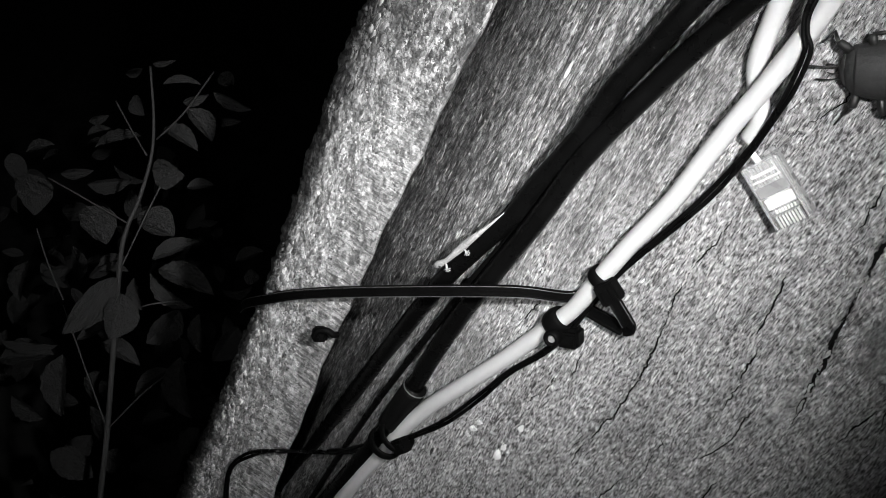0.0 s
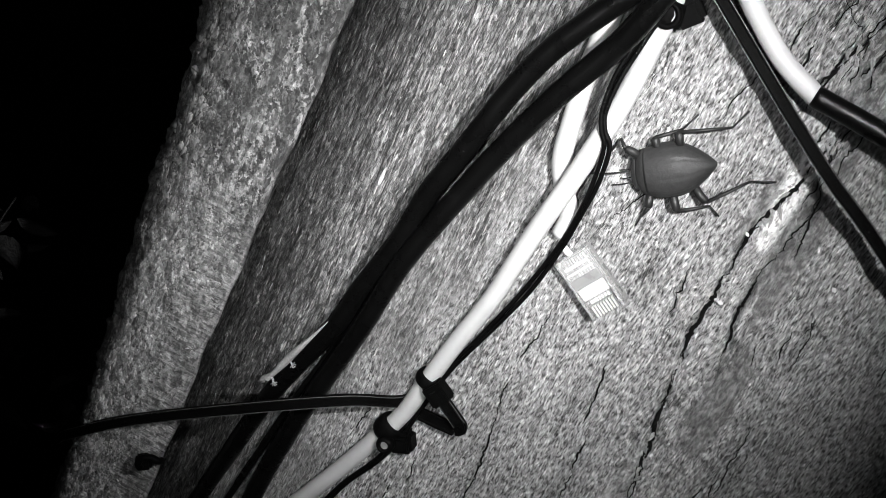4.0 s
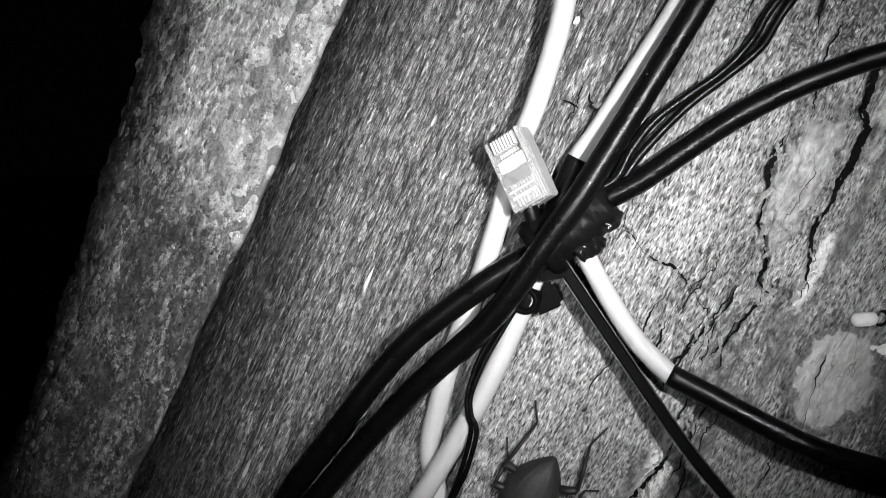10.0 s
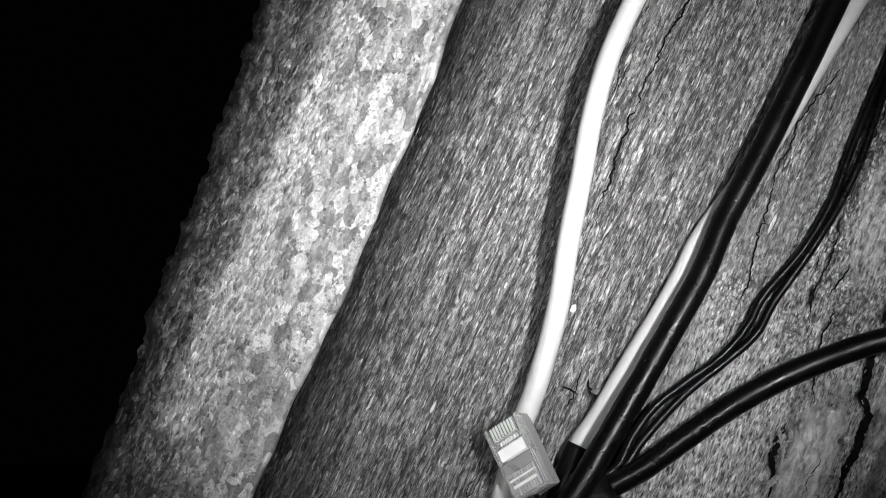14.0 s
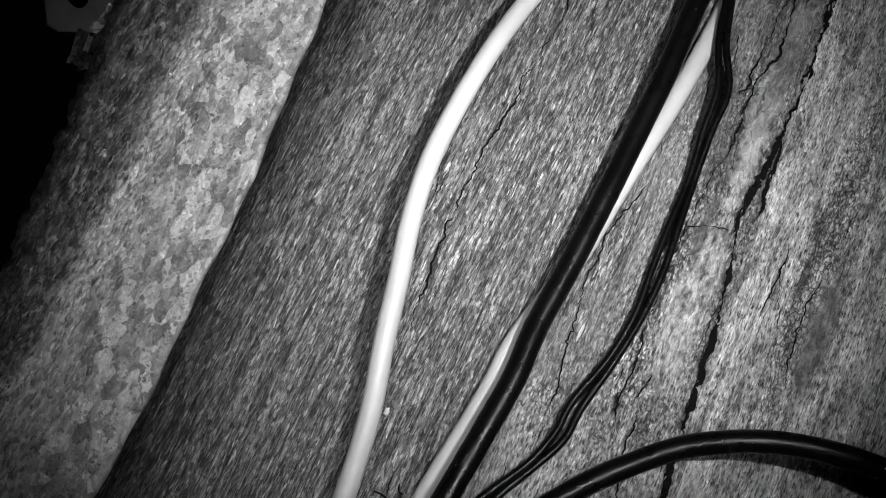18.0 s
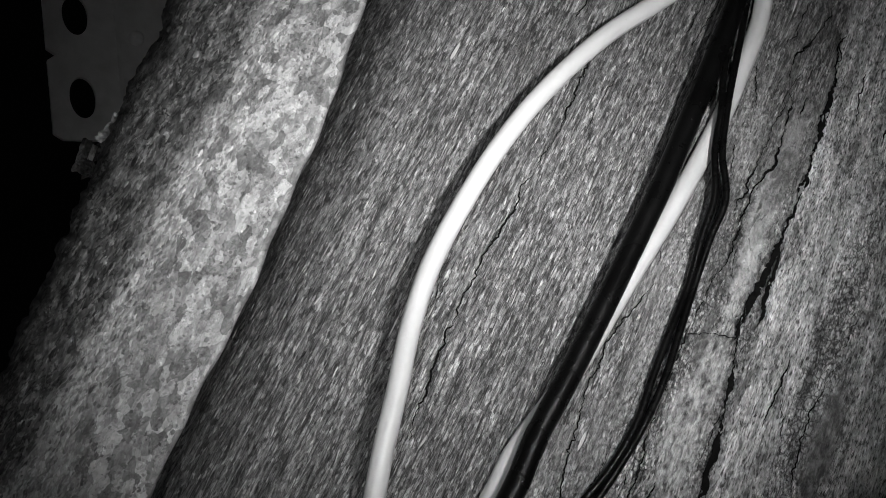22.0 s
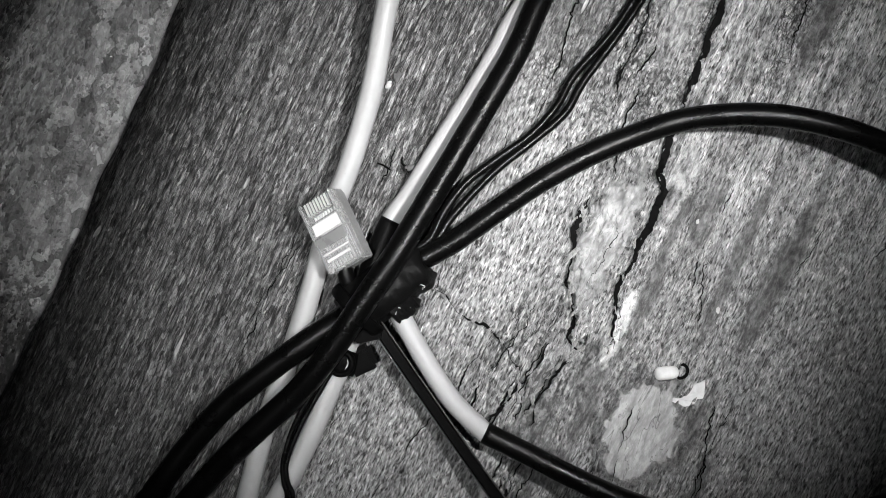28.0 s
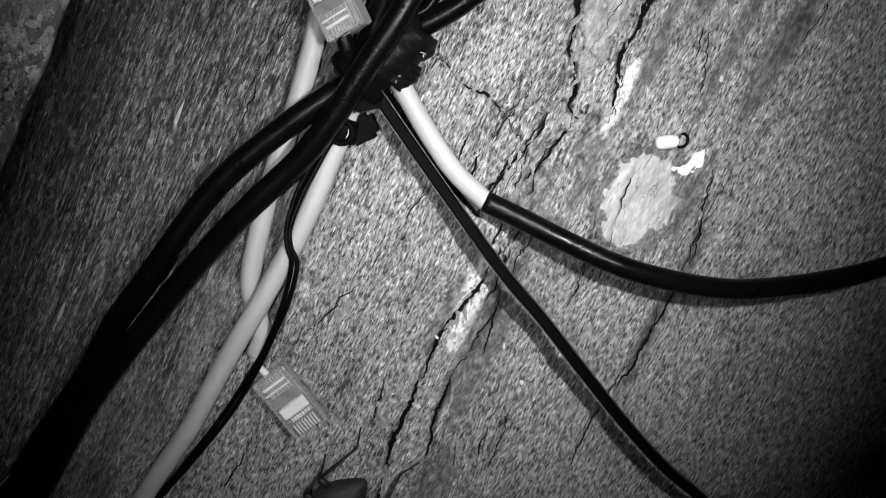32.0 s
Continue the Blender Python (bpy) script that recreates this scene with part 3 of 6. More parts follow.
LINES = [(w * 0.00048, crack_line(p, 40 + i)) for i, (w, p) in enumerate(CRACKS)]
dice = random.Random(5)
for k in range(110):
    # short cracks along the grain, thicker where the bark is coarse
    cs, ca = dice.uniform(-30, 150) if k % 3 else dice.uniform(10, 95), dice.uniform(-330, 250)
    pts, turn = [(cs, ca)], dice.uniform(-0.12, 0.12) + (0.25 if dice.random() < 0.15 else 0)
    for _ in range(dice.randrange(2, 7)):
        turn = 0.7 * turn + dice.uniform(-0.22, 0.22)
        step = dice.uniform(3, 8)
        pts.append((pts[-1][0] + step * math.sin(turn), pts[-1][1] - step * math.cos(turn)))
    LINES.append((dice.uniform(0.00006, 0.00015) * (1.5 if 35 < cs < 90 else 1), crack_line(pts, 300 + k)))


def rows_of(lo, hi, step, far_lo, far_hi):
    mid = np.arange(lo, hi, step)
    down, d = [], step
    while (down[-1] if down else lo) > far_lo:
        d *= 1.25
        down.append((down[-1] if down else lo) - d)
    upw, d = [], step
    while (upw[-1] if upw else hi) < far_hi:
        d *= 1.25
        upw.append((upw[-1] if upw else hi) + d)
    return np.concatenate([down[::-1], mid, upw])


def sheet(name, pts, uvs):
    """A grid of places as one smooth mesh, with its uv layers."""
    nr, nc = pts.shape[:2]
    me = bpy.data.meshes.new(name)
    idx = np.arange(nr * nc).reshape(nr, nc)
    quads = np.stack([idx[:-1, :-1], idx[:-1, 1:], idx[1:, 1:], idx[1:, :-1]], -1).reshape(-1, 4)
    me.vertices.add(nr * nc)
    me.vertices.foreach_set("co", pts.reshape(-1).astype(np.float32))
    me.loops.add(quads.size)
    me.loops.foreach_set("vertex_index", quads.reshape(-1).astype(np.int32))
    me.polygons.add(len(quads))
    me.polygons.foreach_set("loop_start", np.arange(0, quads.size, 4, dtype=np.int32))
    me.update(calc_edges=True)
    for layer, (u, v) in uvs.items():
        lay = me.uv_layers.new(name=layer)
        both = np.stack([u.reshape(-1), v.reshape(-1)], -1)[quads.reshape(-1)]
        lay.data.foreach_set("uv", both.reshape(-1).astype(np.float32))
    me.validate()
    me.shade_smooth()
    return me


def hump(s, a, s0, a0, ws, wa):
    return np.exp(-(((s - s0 * 0.001) / (ws * 0.001)) ** 2 + ((a - a0 * 0.001) / (wa * 0.001)) ** 2))


def flake_mesh(seed):
    """A torn flake about two units long, half a unit thick."""
    rng = random.Random(seed)
    n = 9
    rad = [rng.uniform(0.35, 1.1) for _ in range(n)]
    low = [(r * math.cos(2 * math.pi * k / n), r * math.sin(2 * math.pi * k / n), -0.4) for k, r in enumerate(rad)]
    top = [(x * 0.82, y * 0.82, 0.25 + rng.uniform(-0.15, 0.2)) for x, y, _ in low]
    faces = [tuple(range(n))[::-1]] + [(k, (k + 1) % n, n + (k + 1) % n, n + k) for k in range(n)] + [(n + k, n + (k + 1) % n, 2 * n) for k in range(n)]
    return mesh_of("bark_flake", low + top + [(0, 0, 0.4)], faces, False)


def scatter(name, s, a, half_s, half_a, thick, lift, turn, seed, depth_of, across_of=None):
    """Many loose flakes lying on a surface, as one mesh: places, half sizes, thickness and lift in metres, turns in radians."""
    rng = np.random.RandomState(seed)
    n, k = len(s), 8
    ang = np.linspace(0, 2 * math.pi, k, endpoint=False)[None, :] + rng.uniform(-0.25, 0.25, (n, k))
    rad = rng.uniform(0.55, 1.05, (n, k))
    x, y = rad * np.cos(ang) * half_s[:, None], rad * np.sin(ang) * half_a[:, None]
    c, w = np.cos(turn)[:, None], np.sin(turn)[:, None]
    ds, da = x * c + y * w, y * c - x * w
    tip = rng.uniform(-1, 1, n)[:, None] * lift[:, None]
    high = thick[:, None] * rng.uniform(0.7, 1.2, (n, k)) + tip * (y / half_a[:, None])
    base = depth_of(s, a)
    vs = np.concatenate([s[:, None] + ds, s[:, None] + 0.86 * ds, s[:, None]], 1)
    va = np.concatenate([a[:, None] + da, a[:, None] + 0.86 * da, a[:, None]], 1)
    up = np.concatenate([np.full((n, k), -0.0004), high, thick[:, None] * 1.1], 1)
    local = depth_of(vs.ravel(), va.ravel()).reshape(vs.shape)
    pts = place(vs, va, np.clip(local, base[:, None] - 0.0012, base[:, None] + 0.0012) - up)
    m = 2 * k + 1
    quad = [(i, (i + 1) % k, k + (i + 1) % k, k + i) for i in range(k)]
    tri = [(k + i, k + (i + 1) % k, 2 * k) for i in range(k)]
    loops = np.array([v for f in quad + tri for v in f])
    starts = np.concatenate([np.arange(k) * 4, 4 * k + np.arange(k) * 3])
    me = bpy.data.meshes.new(name)
    me.vertices.add(n * m)
    me.vertices.foreach_set("co", pts.reshape(-1).astype(np.float32))
    idx = (np.arange(n)[:, None] * m + loops[None, :]).reshape(-1)
    me.loops.add(len(idx))
    me.loops.foreach_set("vertex_index", idx.astype(np.int32))
    me.polygons.add(n * 2 * k)
    me.polygons.foreach_set("loop_start", (np.arange(n)[:, None] * len(loops) + starts[None, :]).reshape(-1).astype(np.int32))
    me.update(calc_edges=True)
    us, ua = s[:, None] + 0.3 * (vs - s[:, None]), a[:, None] + 0.3 * (va - a[:, None])
    layers = {"trunk": (us, ua)}
    if across_of is not None:
        layers["across"] = (np.repeat(across_of(s, a)[:, None], m, 1), ua)
    for layer, (p, q) in layers.items():
        lay = me.uv_layers.new(name=layer)
        lay.data.foreach_set("uv", np.stack([p.ravel(), q.ravel()], -1)[idx].reshape(-1).astype(np.float32))
    me.validate()
    return me


def build_trunk():
    trunk = thing("tree_trunk", "leaning weathered tree trunk, smooth grey face beside thick flaky bark", "tree trunk")
    rows = rows_of(-0.44, 0.28, 0.00065, -2.0, 1.6)
    # smooth face
    off = np.concatenate([np.arange(-0.003, 0.30, 0.00065), [0.305, 0.315, 0.33, 0.35]])
    a = np.repeat(rows[:, None], len(off), 1)
    s = fold_at(a) + off[None, :]
    q = face_depth(s, a)
    rough = np.clip(hump(s, a, 66, 10, 13, 40) + hump(s, a, 64, -85, 9, 26) + hump(s, a, 72, -55, 16, 12) + hump(s, a, 66, -175, 12, 30)
                    + 0.9 * hump(s, a, 56, 130, 14, 60) + 0.5 * hump(s, a, 50, -30, 14, 10) + 0.8 * hump(s, a, 85, 140, 25, 90), 0, 1)
    rough *= np.clip(0.6 + 0.7 * cloud(s * 60, a * 25, 3, 3), 0.1, 1)
    relief = 0.0005 * cloud(s * 420, a * 55, 11, 4, 0.6) + 0.0011 * cloud(s * 55, a * 16, 21, 3)
    relief += rough * (0.0026 * cloud(s * 300, a * 170, 31, 4, 0.65) - 0.0022 * np.abs(cloud(s * 120, a * 60, 37, 3)))
    relief += 0.0022 * hump(s, a, 62, 14, 7, 24) + 0.0012 * hump(s, a, 80, 20, 7, 35) - 0.001 * hump(s, a, 95, -28, 14, 17)
    relief += 0.0045 * hump(s, a, 51, 175, 6, 45) - 0.003 * hump(s, a, 43, 185, 3, 50) + 0.0025 * hump(s, a, 57, 90, 8, 32)
    relief += 0.002 * hump(s, a, 72, 120, 6, 60) - 0.0025 * hump(s, a, 82, 20, 5, 30) - 0.0025 * hump(s, a, 73, -75, 5, 40)
    coarse = np.clip((s - 0.015) / 0.04, 0, 1)
    warp = 0.25 * cloud(s * 70, a * 35, 81, 3)
    furrow = np.exp(-((cloud(s * 70 + warp, a * 7, 85, 2) / 0.07) ** 2)) + 0.6 * np.exp(-((cloud(s * 150 + warp, a * 16 + warp, 91, 2) / 0.06) ** 2))
    gaps = np.clip(0.35 + 0.9 * cloud(s * 22, a * 10, 95, 2), 0, 1)
    relief += coarse * (0.0009 * cloud(s * 190, a * 60, 99, 4, 0.62) - 0.0016 * furrow * gaps)
    def raised(sides, a0, a1, height):
        """A lifted plate of bark with steep torn edges: its two sides as places along the trunk."""
        left, right = (np.interp(a, [p[1] * 0.001 for p in line[::-1]], [p[0] * 0.001 for p in line[::-1]]) for line in sides)
        tear = 0.0012 * cloud(s * 300, a * 200, 121, 3)
        inside = np.minimum(np.minimum(s - left, right - s), np.minimum(a - a0 * 0.001, a1 * 0.001 - a)) + tear
        return height * 0.001 / (1 + np.exp(-np.clip(inside / 0.0005, -30, 30)))

    relief += raised((LONG_CRACKS[2][1], LONG_CRACKS[0][1]), -15, 36, 2.4)
    relief += raised((LONG_CRACKS[1][1], LONG_CRACKS[0][1]), 55, 121, 1.8)
    relief += raised((UPPER_CRACKS[0][1], LONG_CRACKS[0][1]), 128, 236, 1.6)
    relief -= raised((SPLIT_CRACKS[0][1], UPPER_CRACKS[-1][1]), -140, -78, 1.8)
    for deep, wide, line in GULLIES:
        mid = np.interp(a, [p[0] * 0.001 for p in line], [p[1] * 0.001 for p in line]) + 0.0016 * cloud(a * 60, a * 90, 131, 3)
        ends = np.clip(np.minimum(a - line[0][0] * 0.001, line[-1][0] * 0.001 - a) / 0.012, 0, 1)
        relief -= deep * 0.001 * ends * np.clip(0.8 + 1.2 * cloud(s * 120, a * 60, 137, 3), 0.1, 1.5) * np.exp(-(((s - mid) / (wide * 0.001)) ** 2))
    ring = np.hypot(s - 0.0697, (a - 0.1239) * 0.8)
    relief += 0.0009 * np.cos(ring / 0.0038 * 2 * math.pi) * np.exp(-((ring / 0.0085) ** 2))
    uncut = relief.copy()
    for w, line in LINES:
        lo, hi = line.min(0) - 0.004, line.max(0) + 0.004
        ri = np.where((rows > lo[1]) & (rows < hi[1]))[0]
        if not len(ri):
            continue
        r0, r1 = ri[0], ri[-1] + 1
        near = np.full((r1 - r0, len(off)), 9.0)
        for ps, pa in line[::1]:
            j = np.searchsorted(rows, (pa - 0.003, pa + 0.003))
            c = np.searchsorted(off, (ps - fold_at(pa) - 0.004, ps - fold_at(pa) + 0.004))
            j0, j1 = max(j[0], r0), min(j[1], r1)
            if j0 >= j1 or c[0] >= c[1]:
                continue
            d = np.hypot(s[j0:j1, c[0]:c[1]] - ps, (a[j0:j1, c[0]:c[1]] - pa) * 0.8)
            near[j0 - r0:j1 - r0, c[0]:c[1]] = np.minimum(near[j0 - r0:j1 - r0, c[0]:c[1]], d)
        relief[r0:r1] -= 0.0022 * np.exp(-((near / (w * 1.6 + 0.0003)) ** 2)) - 0.0005 * np.exp(-(((near - w * 2.6) / (w * 1.2)) ** 2))
    part("smooth_bark", sheet("smooth_bark", place(s, a, q - relief), {"trunk": (s, a)}), WOOD, trunk, "weathered grey smooth bark with long cracks")
    # near-black strips over the cracks: their deep shade and dirt put into colour
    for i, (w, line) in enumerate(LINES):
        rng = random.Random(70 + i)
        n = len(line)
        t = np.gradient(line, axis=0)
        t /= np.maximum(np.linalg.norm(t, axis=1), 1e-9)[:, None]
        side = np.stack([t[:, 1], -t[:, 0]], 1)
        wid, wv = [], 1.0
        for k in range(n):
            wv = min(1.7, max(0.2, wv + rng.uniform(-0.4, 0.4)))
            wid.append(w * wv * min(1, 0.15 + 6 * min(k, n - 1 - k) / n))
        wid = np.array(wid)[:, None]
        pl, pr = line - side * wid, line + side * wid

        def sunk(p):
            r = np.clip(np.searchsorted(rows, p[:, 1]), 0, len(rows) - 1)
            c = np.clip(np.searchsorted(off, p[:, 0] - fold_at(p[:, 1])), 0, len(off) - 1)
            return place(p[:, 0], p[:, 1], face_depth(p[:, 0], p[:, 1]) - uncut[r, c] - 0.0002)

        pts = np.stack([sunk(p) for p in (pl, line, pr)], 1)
        part("crack", sheet("crack", pts, {"trunk": (pts[..., 0], pts[..., 1])}), GAP_SHADE, trunk)
    # loose flakes beside the wide cracks
    shapes = [flake_mesh(60 + k) for k in range(8)]
    rng = random.Random(9)
    crumbly = crack_line([(71, -13), (66, -19), (61, -31), (56, -42)], 5), crack_line([(65, -60), (63, -75), (61.5, -90)], 6)
    for line, count, spread in ((LINES[0][1], 70, 6.0), (LINES[2][1], 40, 5.0), (LINES[4][1], 30, 7.0), (LINES[12][1], 14, 6.0), (LINES[3][1], 14, 3.0), (crumbly[0], 46, 5.0), (crumbly[1], 46, 4.5)):
        for k in range(count):
            ps, pa = line[rng.randrange(len(line))] * 1000
            ps, pa = ps + rng.gauss(0, 0.5) * spread, pa + rng.uniform(-2, 2)
            if not -60 < ps < 180 or pa > 215:
                continue
            size = 0.001 * rng.uniform(0.3, 1.1)
            ob = part("bark_flake", shapes[k % 8], FLAKE, trunk)
            r, c = np.searchsorted(rows, pa * 0.001), np.searchsorted(off, ps * 0.001 - float(fold_at(pa * 0.001)))
            ob.matrix_world = seat(ps, pa, float(uncut[r, c]) * 1000 + 0.1, rng.uniform(-35, 35)) @ pose(0, 0, 0, rng.uniform(-14, 14), rng.uniform(-14, 14), 0) @ Matrix.Diagonal((size * rng.uniform(1.4, 3.6), size, size * 0.8, 1))
    # splinters and chips that stand off the face
    def face_at(ps, pa):
        r = np.clip(np.searchsorted(rows, pa), 0, len(rows) - 1)
        c = np.clip(np.searchsorted(off, ps - fold_at(pa)), 0, len(off) - 1)
        return face_depth(ps, pa) - relief[r, c]

    dice = np.random.RandomState(77)
    n = 12000
    pa = dice.uniform(-0.43, 0.27, n)
    ps = fold_at(pa) + 0.002 + dice.rand(n) * np.maximum(0.02, 0.19 * pa + 0.045 - fold_at(pa))
    big = np.where(dice.rand(n) < 0.05, 2.0, 1.0)
    splinters = scatter("splinters", ps, pa, big * dice.uniform(0.00014, 0.00034, n), big * dice.uniform(0.0007, 0.0022, n), dice.uniform(0.0001, 0.00028, n), dice.uniform(0, 0.0002, n), dice.normal(0, 0.1, n), 1, face_at)
    tagged(part("splinter_layer", splinters, SPLINTER, trunk, "fine pale splintered layer along the grain"), kind="stuff")
    n = 9000
    pa = dice.uniform(-0.43, 0.27, n)
    ps = 0.19 * pa - 0.002 + np.abs(dice.normal(0, 0.06, n))
    near = dice.rand(n) < 0.3
    ps = np.where(near, np.interp(pa, LINES[0][1][::-1, 1], LINES[0][1][::-1, 0]) + dice.normal(0, 0.007, n), ps)
    near = (dice.rand(n) < 0.5) & (pa < -0.01) & (pa > -0.2)
    ps = np.where(near, np.interp(pa, LINES[4][1][::-1, 1], LINES[4][1][::-1, 0]) + dice.normal(0, 0.006, n), ps)
    keep = ps < 0.15
    ps, pa = ps[keep], pa[keep]
    n = len(ps)
    crumbs = scatter("crumbs", ps, pa, dice.uniform(0.00018, 0.00045, n), dice.uniform(0.0003, 0.0010, n), dice.uniform(0.00012, 0.0004, n), dice.uniform(0, 0.0002, n), dice.normal(0, 0.5, n), 2, face_at)
    tagged(part("crumb_layer", crumbs, SPLINTER, trunk, "small grey crumbs of bark"), kind="stuff")
    # flaky bark
    u = np.concatenate([[-0.03], np.linspace(0, 0.75, 78), 0.75 + 0.25 * np.sin(np.linspace(0, math.pi / 2, 45)[1:])])
    rows2 = rows_of(-0.46, 0.28, 0.0008, -2.0, 1.6)
    a = np.repeat(rows2[:, None], len(u), 1)
    uu = np.repeat(u[None, :], len(rows2), 0)
    jag = 0.0007 * cloud(a * 330, uu * 3, 51, 3, 0.6) + 0.0012 * cloud(a * 22, uu, 55, 3) + 0.0024 * np.clip(a * 12 + 1, 0.15, 1) * np.tanh(3 * cloud(a * 17, uu, 57, 4, 0.6))
    s = fold_at(a) + uu * (rim_at(a) + jag * np.clip(uu * 1.5 - 0.5, 0, 1) - fold_at(a))
    q = bark_depth(uu) + 0.02 * np.clip(-uu / 0.03, 0, 1)
    flake = 0.0014 * cloud(s * 230, a * 150, 61, 4, 0.6) + 0.0016 * cloud(s * 70, a * 45, 65, 3)
    flake += 0.0025 * np.exp(-(((uu - 0.5 - 0.08 * cloud(a * 12, uu, 67, 2)) / 0.16) ** 2)) * np.clip(-a * 12, 0, 1)
    plates = np.clip(uu * 2.2 - 0.9, 0, 1)
    flake += plates * (0.0022 * np.round(1.5 * cloud(s * 90, a * 50, 71, 3, 0.55)) / 1.5 + 0.0012 * cloud(s * 330, a * 120, 75, 3))
    flake *= (1 - 0.8 * np.clip((uu - 0.93) / 0.07, 0, 1)) * np.clip(uu / 0.12, 0, 1)
    part("flaky_bark", sheet("flaky_bark", place(s, a, q - flake), {"trunk": (s, a), "across": (uu, a)}), BARK, trunk, "thick rough bark, pale inside and dark on its rim")
    def slab_u(ps, pa):
        return np.clip((ps - fold_at(pa)) / (rim_at(pa) - fold_at(pa)), 0, 1)

    def slab_at(ps, pa):
        r, v = np.clip(np.searchsorted(rows2, pa), 0, len(rows2) - 1), slab_u(ps, pa)
        return bark_depth(v) - flake[r, np.clip(np.searchsorted(u, v), 0, len(u) - 1)]

    def strewn(name, n, u0, u1, a0, a1, half_s, half_a, thick, lift, sway, seed, label):
        pa, v = dice.uniform(a0, a1, n), dice.uniform(u0, u1, n)
        v = np.clip(v + 0.05 * cloud(pa * 30, v * 3, seed, 2), 0.01, 0.985)
        ps = fold_at(pa) + v * (rim_at(pa) - fold_at(pa))
        me = scatter(name, ps, pa, dice.uniform(*half_s, n), dice.uniform(*half_a, n), dice.uniform(*thick, n), dice.uniform(0, lift, n), dice.normal(0, sway, n), seed, slab_at, slab_u)
        tagged(part("chip_layer", me, CHIP, trunk, label), kind="stuff")

    strewn("ridge_chips", 5200, 0.36, 0.8, -0.09, 0.27, (0.0003, 0.0008), (0.0007, 0.002), (0.0002, 0.0006), 0.0003, 0.25, 11, "crumbled upright flakes of bark")
    strewn("pale_scales", 4200, 0.02, 0.45, -0.09, 0.27, (0.0003, 0.0010), (0.0003, 0.0011), (0.00012, 0.0004), 0.0001, 0.8, 12, "thin pale scales of bark")
    strewn("rim_plates", 1500, 0.72, 0.98, -0.43, 0.27, (0.0006, 0.0016), (0.0012, 0.004), (0.0003, 0.0009), 0.0004, 0.15, 13, "dark plates of bark")
    strewn("low_scales", 3600, 0.05, 0.8, -0.2, -0.06, (0.0003, 0.001), (0.0003, 0.0011), (0.0001, 0.0005), 0.0003, 0.6, 14, "dull torn scales of bark")
    strewn("lowest_chips", 5000, 0.35, 0.95, -0.43, -0.17, (0.0003, 0.0008), (0.0004, 0.0012), (0.0001, 0.0004), 0.0002, 0.5, 15, "small pale chips of bark")
    strewn("wrinkles", 3600, 0.02, 0.42, -0.43, -0.17, (0.0008, 0.0022), (0.00012, 0.0003), (0.0001, 0.0003), 0.0001, 0.25, 16, "fine wrinkles across the bark")
    # the far side
    side_rows = rows_of(-0.44, 0.28, 0.02, -2.0, 1.6)
    turns = np.linspace(0, math.pi, 25)
    pts = np.zeros((len(side_rows), len(turns), 3))
    for i, av in enumerate(side_rows):
        left = place(rim_at(av) + 0.008, av, 0.085)
        right = place(fold_at(av) + 0.345, av, face_depth(fold_at(av) + 0.345, av))
        mid, half = (left + right) / 2, (left - right) / 2
        for j, th in enumerate(turns):
            pts[i, j] = mid + half * math.cos(th) + N_INTO * 0.27 * math.sin(th) * (1 + 0.05 * math.sin(3 * th + av * 6))
    part("far_bark", sheet("far_bark", pts, {"trunk": (pts[..., 0], pts[..., 2])}), WOOD, trunk, "weathered grey bark of the far side")
    return trunk


build_trunk()
ground = part("ground", sheet("ground", np.stack(np.meshgrid(np.linspace(-60, 60, 41), np.linspace(-60, 60, 41)) + [np.zeros((41, 41))], -1), {"UVMap": tuple(np.meshgrid(np.linspace(0, 1, 41), np.linspace(0, 1, 41)))}), SOIL)
tagged(ground, "dark bare soil under the tree", "ground", kind="structure")


# ---------------------------------------------------------------- cables
def spline(points, per=7):
    """Smooth line through the points."""
    p = [Vector(v) for v in points]
    p = [2 * p[0] - p[1]] + p + [2 * p[-1] - p[-2]]
    out = []
    for i in range(1, len(p) - 2):
        for k in range(per):
            t = k / per
            out.append(0.5 * (2 * p[i] + (p[i + 1] - p[i - 1]) * t + (2 * p[i - 1] - 5 * p[i] + 4 * p[i + 1] - p[i + 2]) * t * t
                              + (3 * p[i] - p[i - 1] - 3 * p[i + 1] + p[i + 2]) * t**3))
    out.append(p[-2])
    return out


def route(points, heights, raw=False):
    """World places of a line on the trunk; heights: (share of the way, millimetres off the bark), raw: off the touching plane."""
    n = len(points) - 1
    out = []
    for i, (s, a) in enumerate(points):
        h = float(np.interp(i / n, [x for x, _ in heights], [y for _, y in heights]))
        out.append(Vector(place(np.float64(s * 0.001), np.float64(a * 0.001), -h * 0.001)) if raw else spot(s, a, h))
    return out


def tube(line, radius, sides=14, wobble=0.0, seed=0):
    """A round rod along a line, closed at both ends. radius: metres, or one for each place of the line."""
    n = len(line)
    radii = radius if isinstance(radius, (list, tuple)) else [radius] * n
    rng = random.Random(seed)
    verts, faces = [], []
    up = -INTO
    for i, p in enumerate(line):
        t = (line[min(i + 1, n - 1)] - line[max(i - 1, 0)]).normalized()
        x = t.cross(up).normalized()
        up = x.cross(t).normalized()
        r = radii[i] * (1 + wobble * rng.uniform(-1, 1))
        for k in range(sides):
            c = 2 * math.pi * k / sides
            verts.append(p + r * (math.cos(c) * x + math.sin(c) * up))
    for i in range(n - 1):
        for k in range(sides):
            b, c = i * sides + k, i * sides + (k + 1) % sides
            faces.append((b, c, c + sides, b + sides))
    faces += [tuple(range(sides))[::-1], tuple(range((n - 1) * sides, n * sides))]
    return mesh_of("rod", verts, faces)


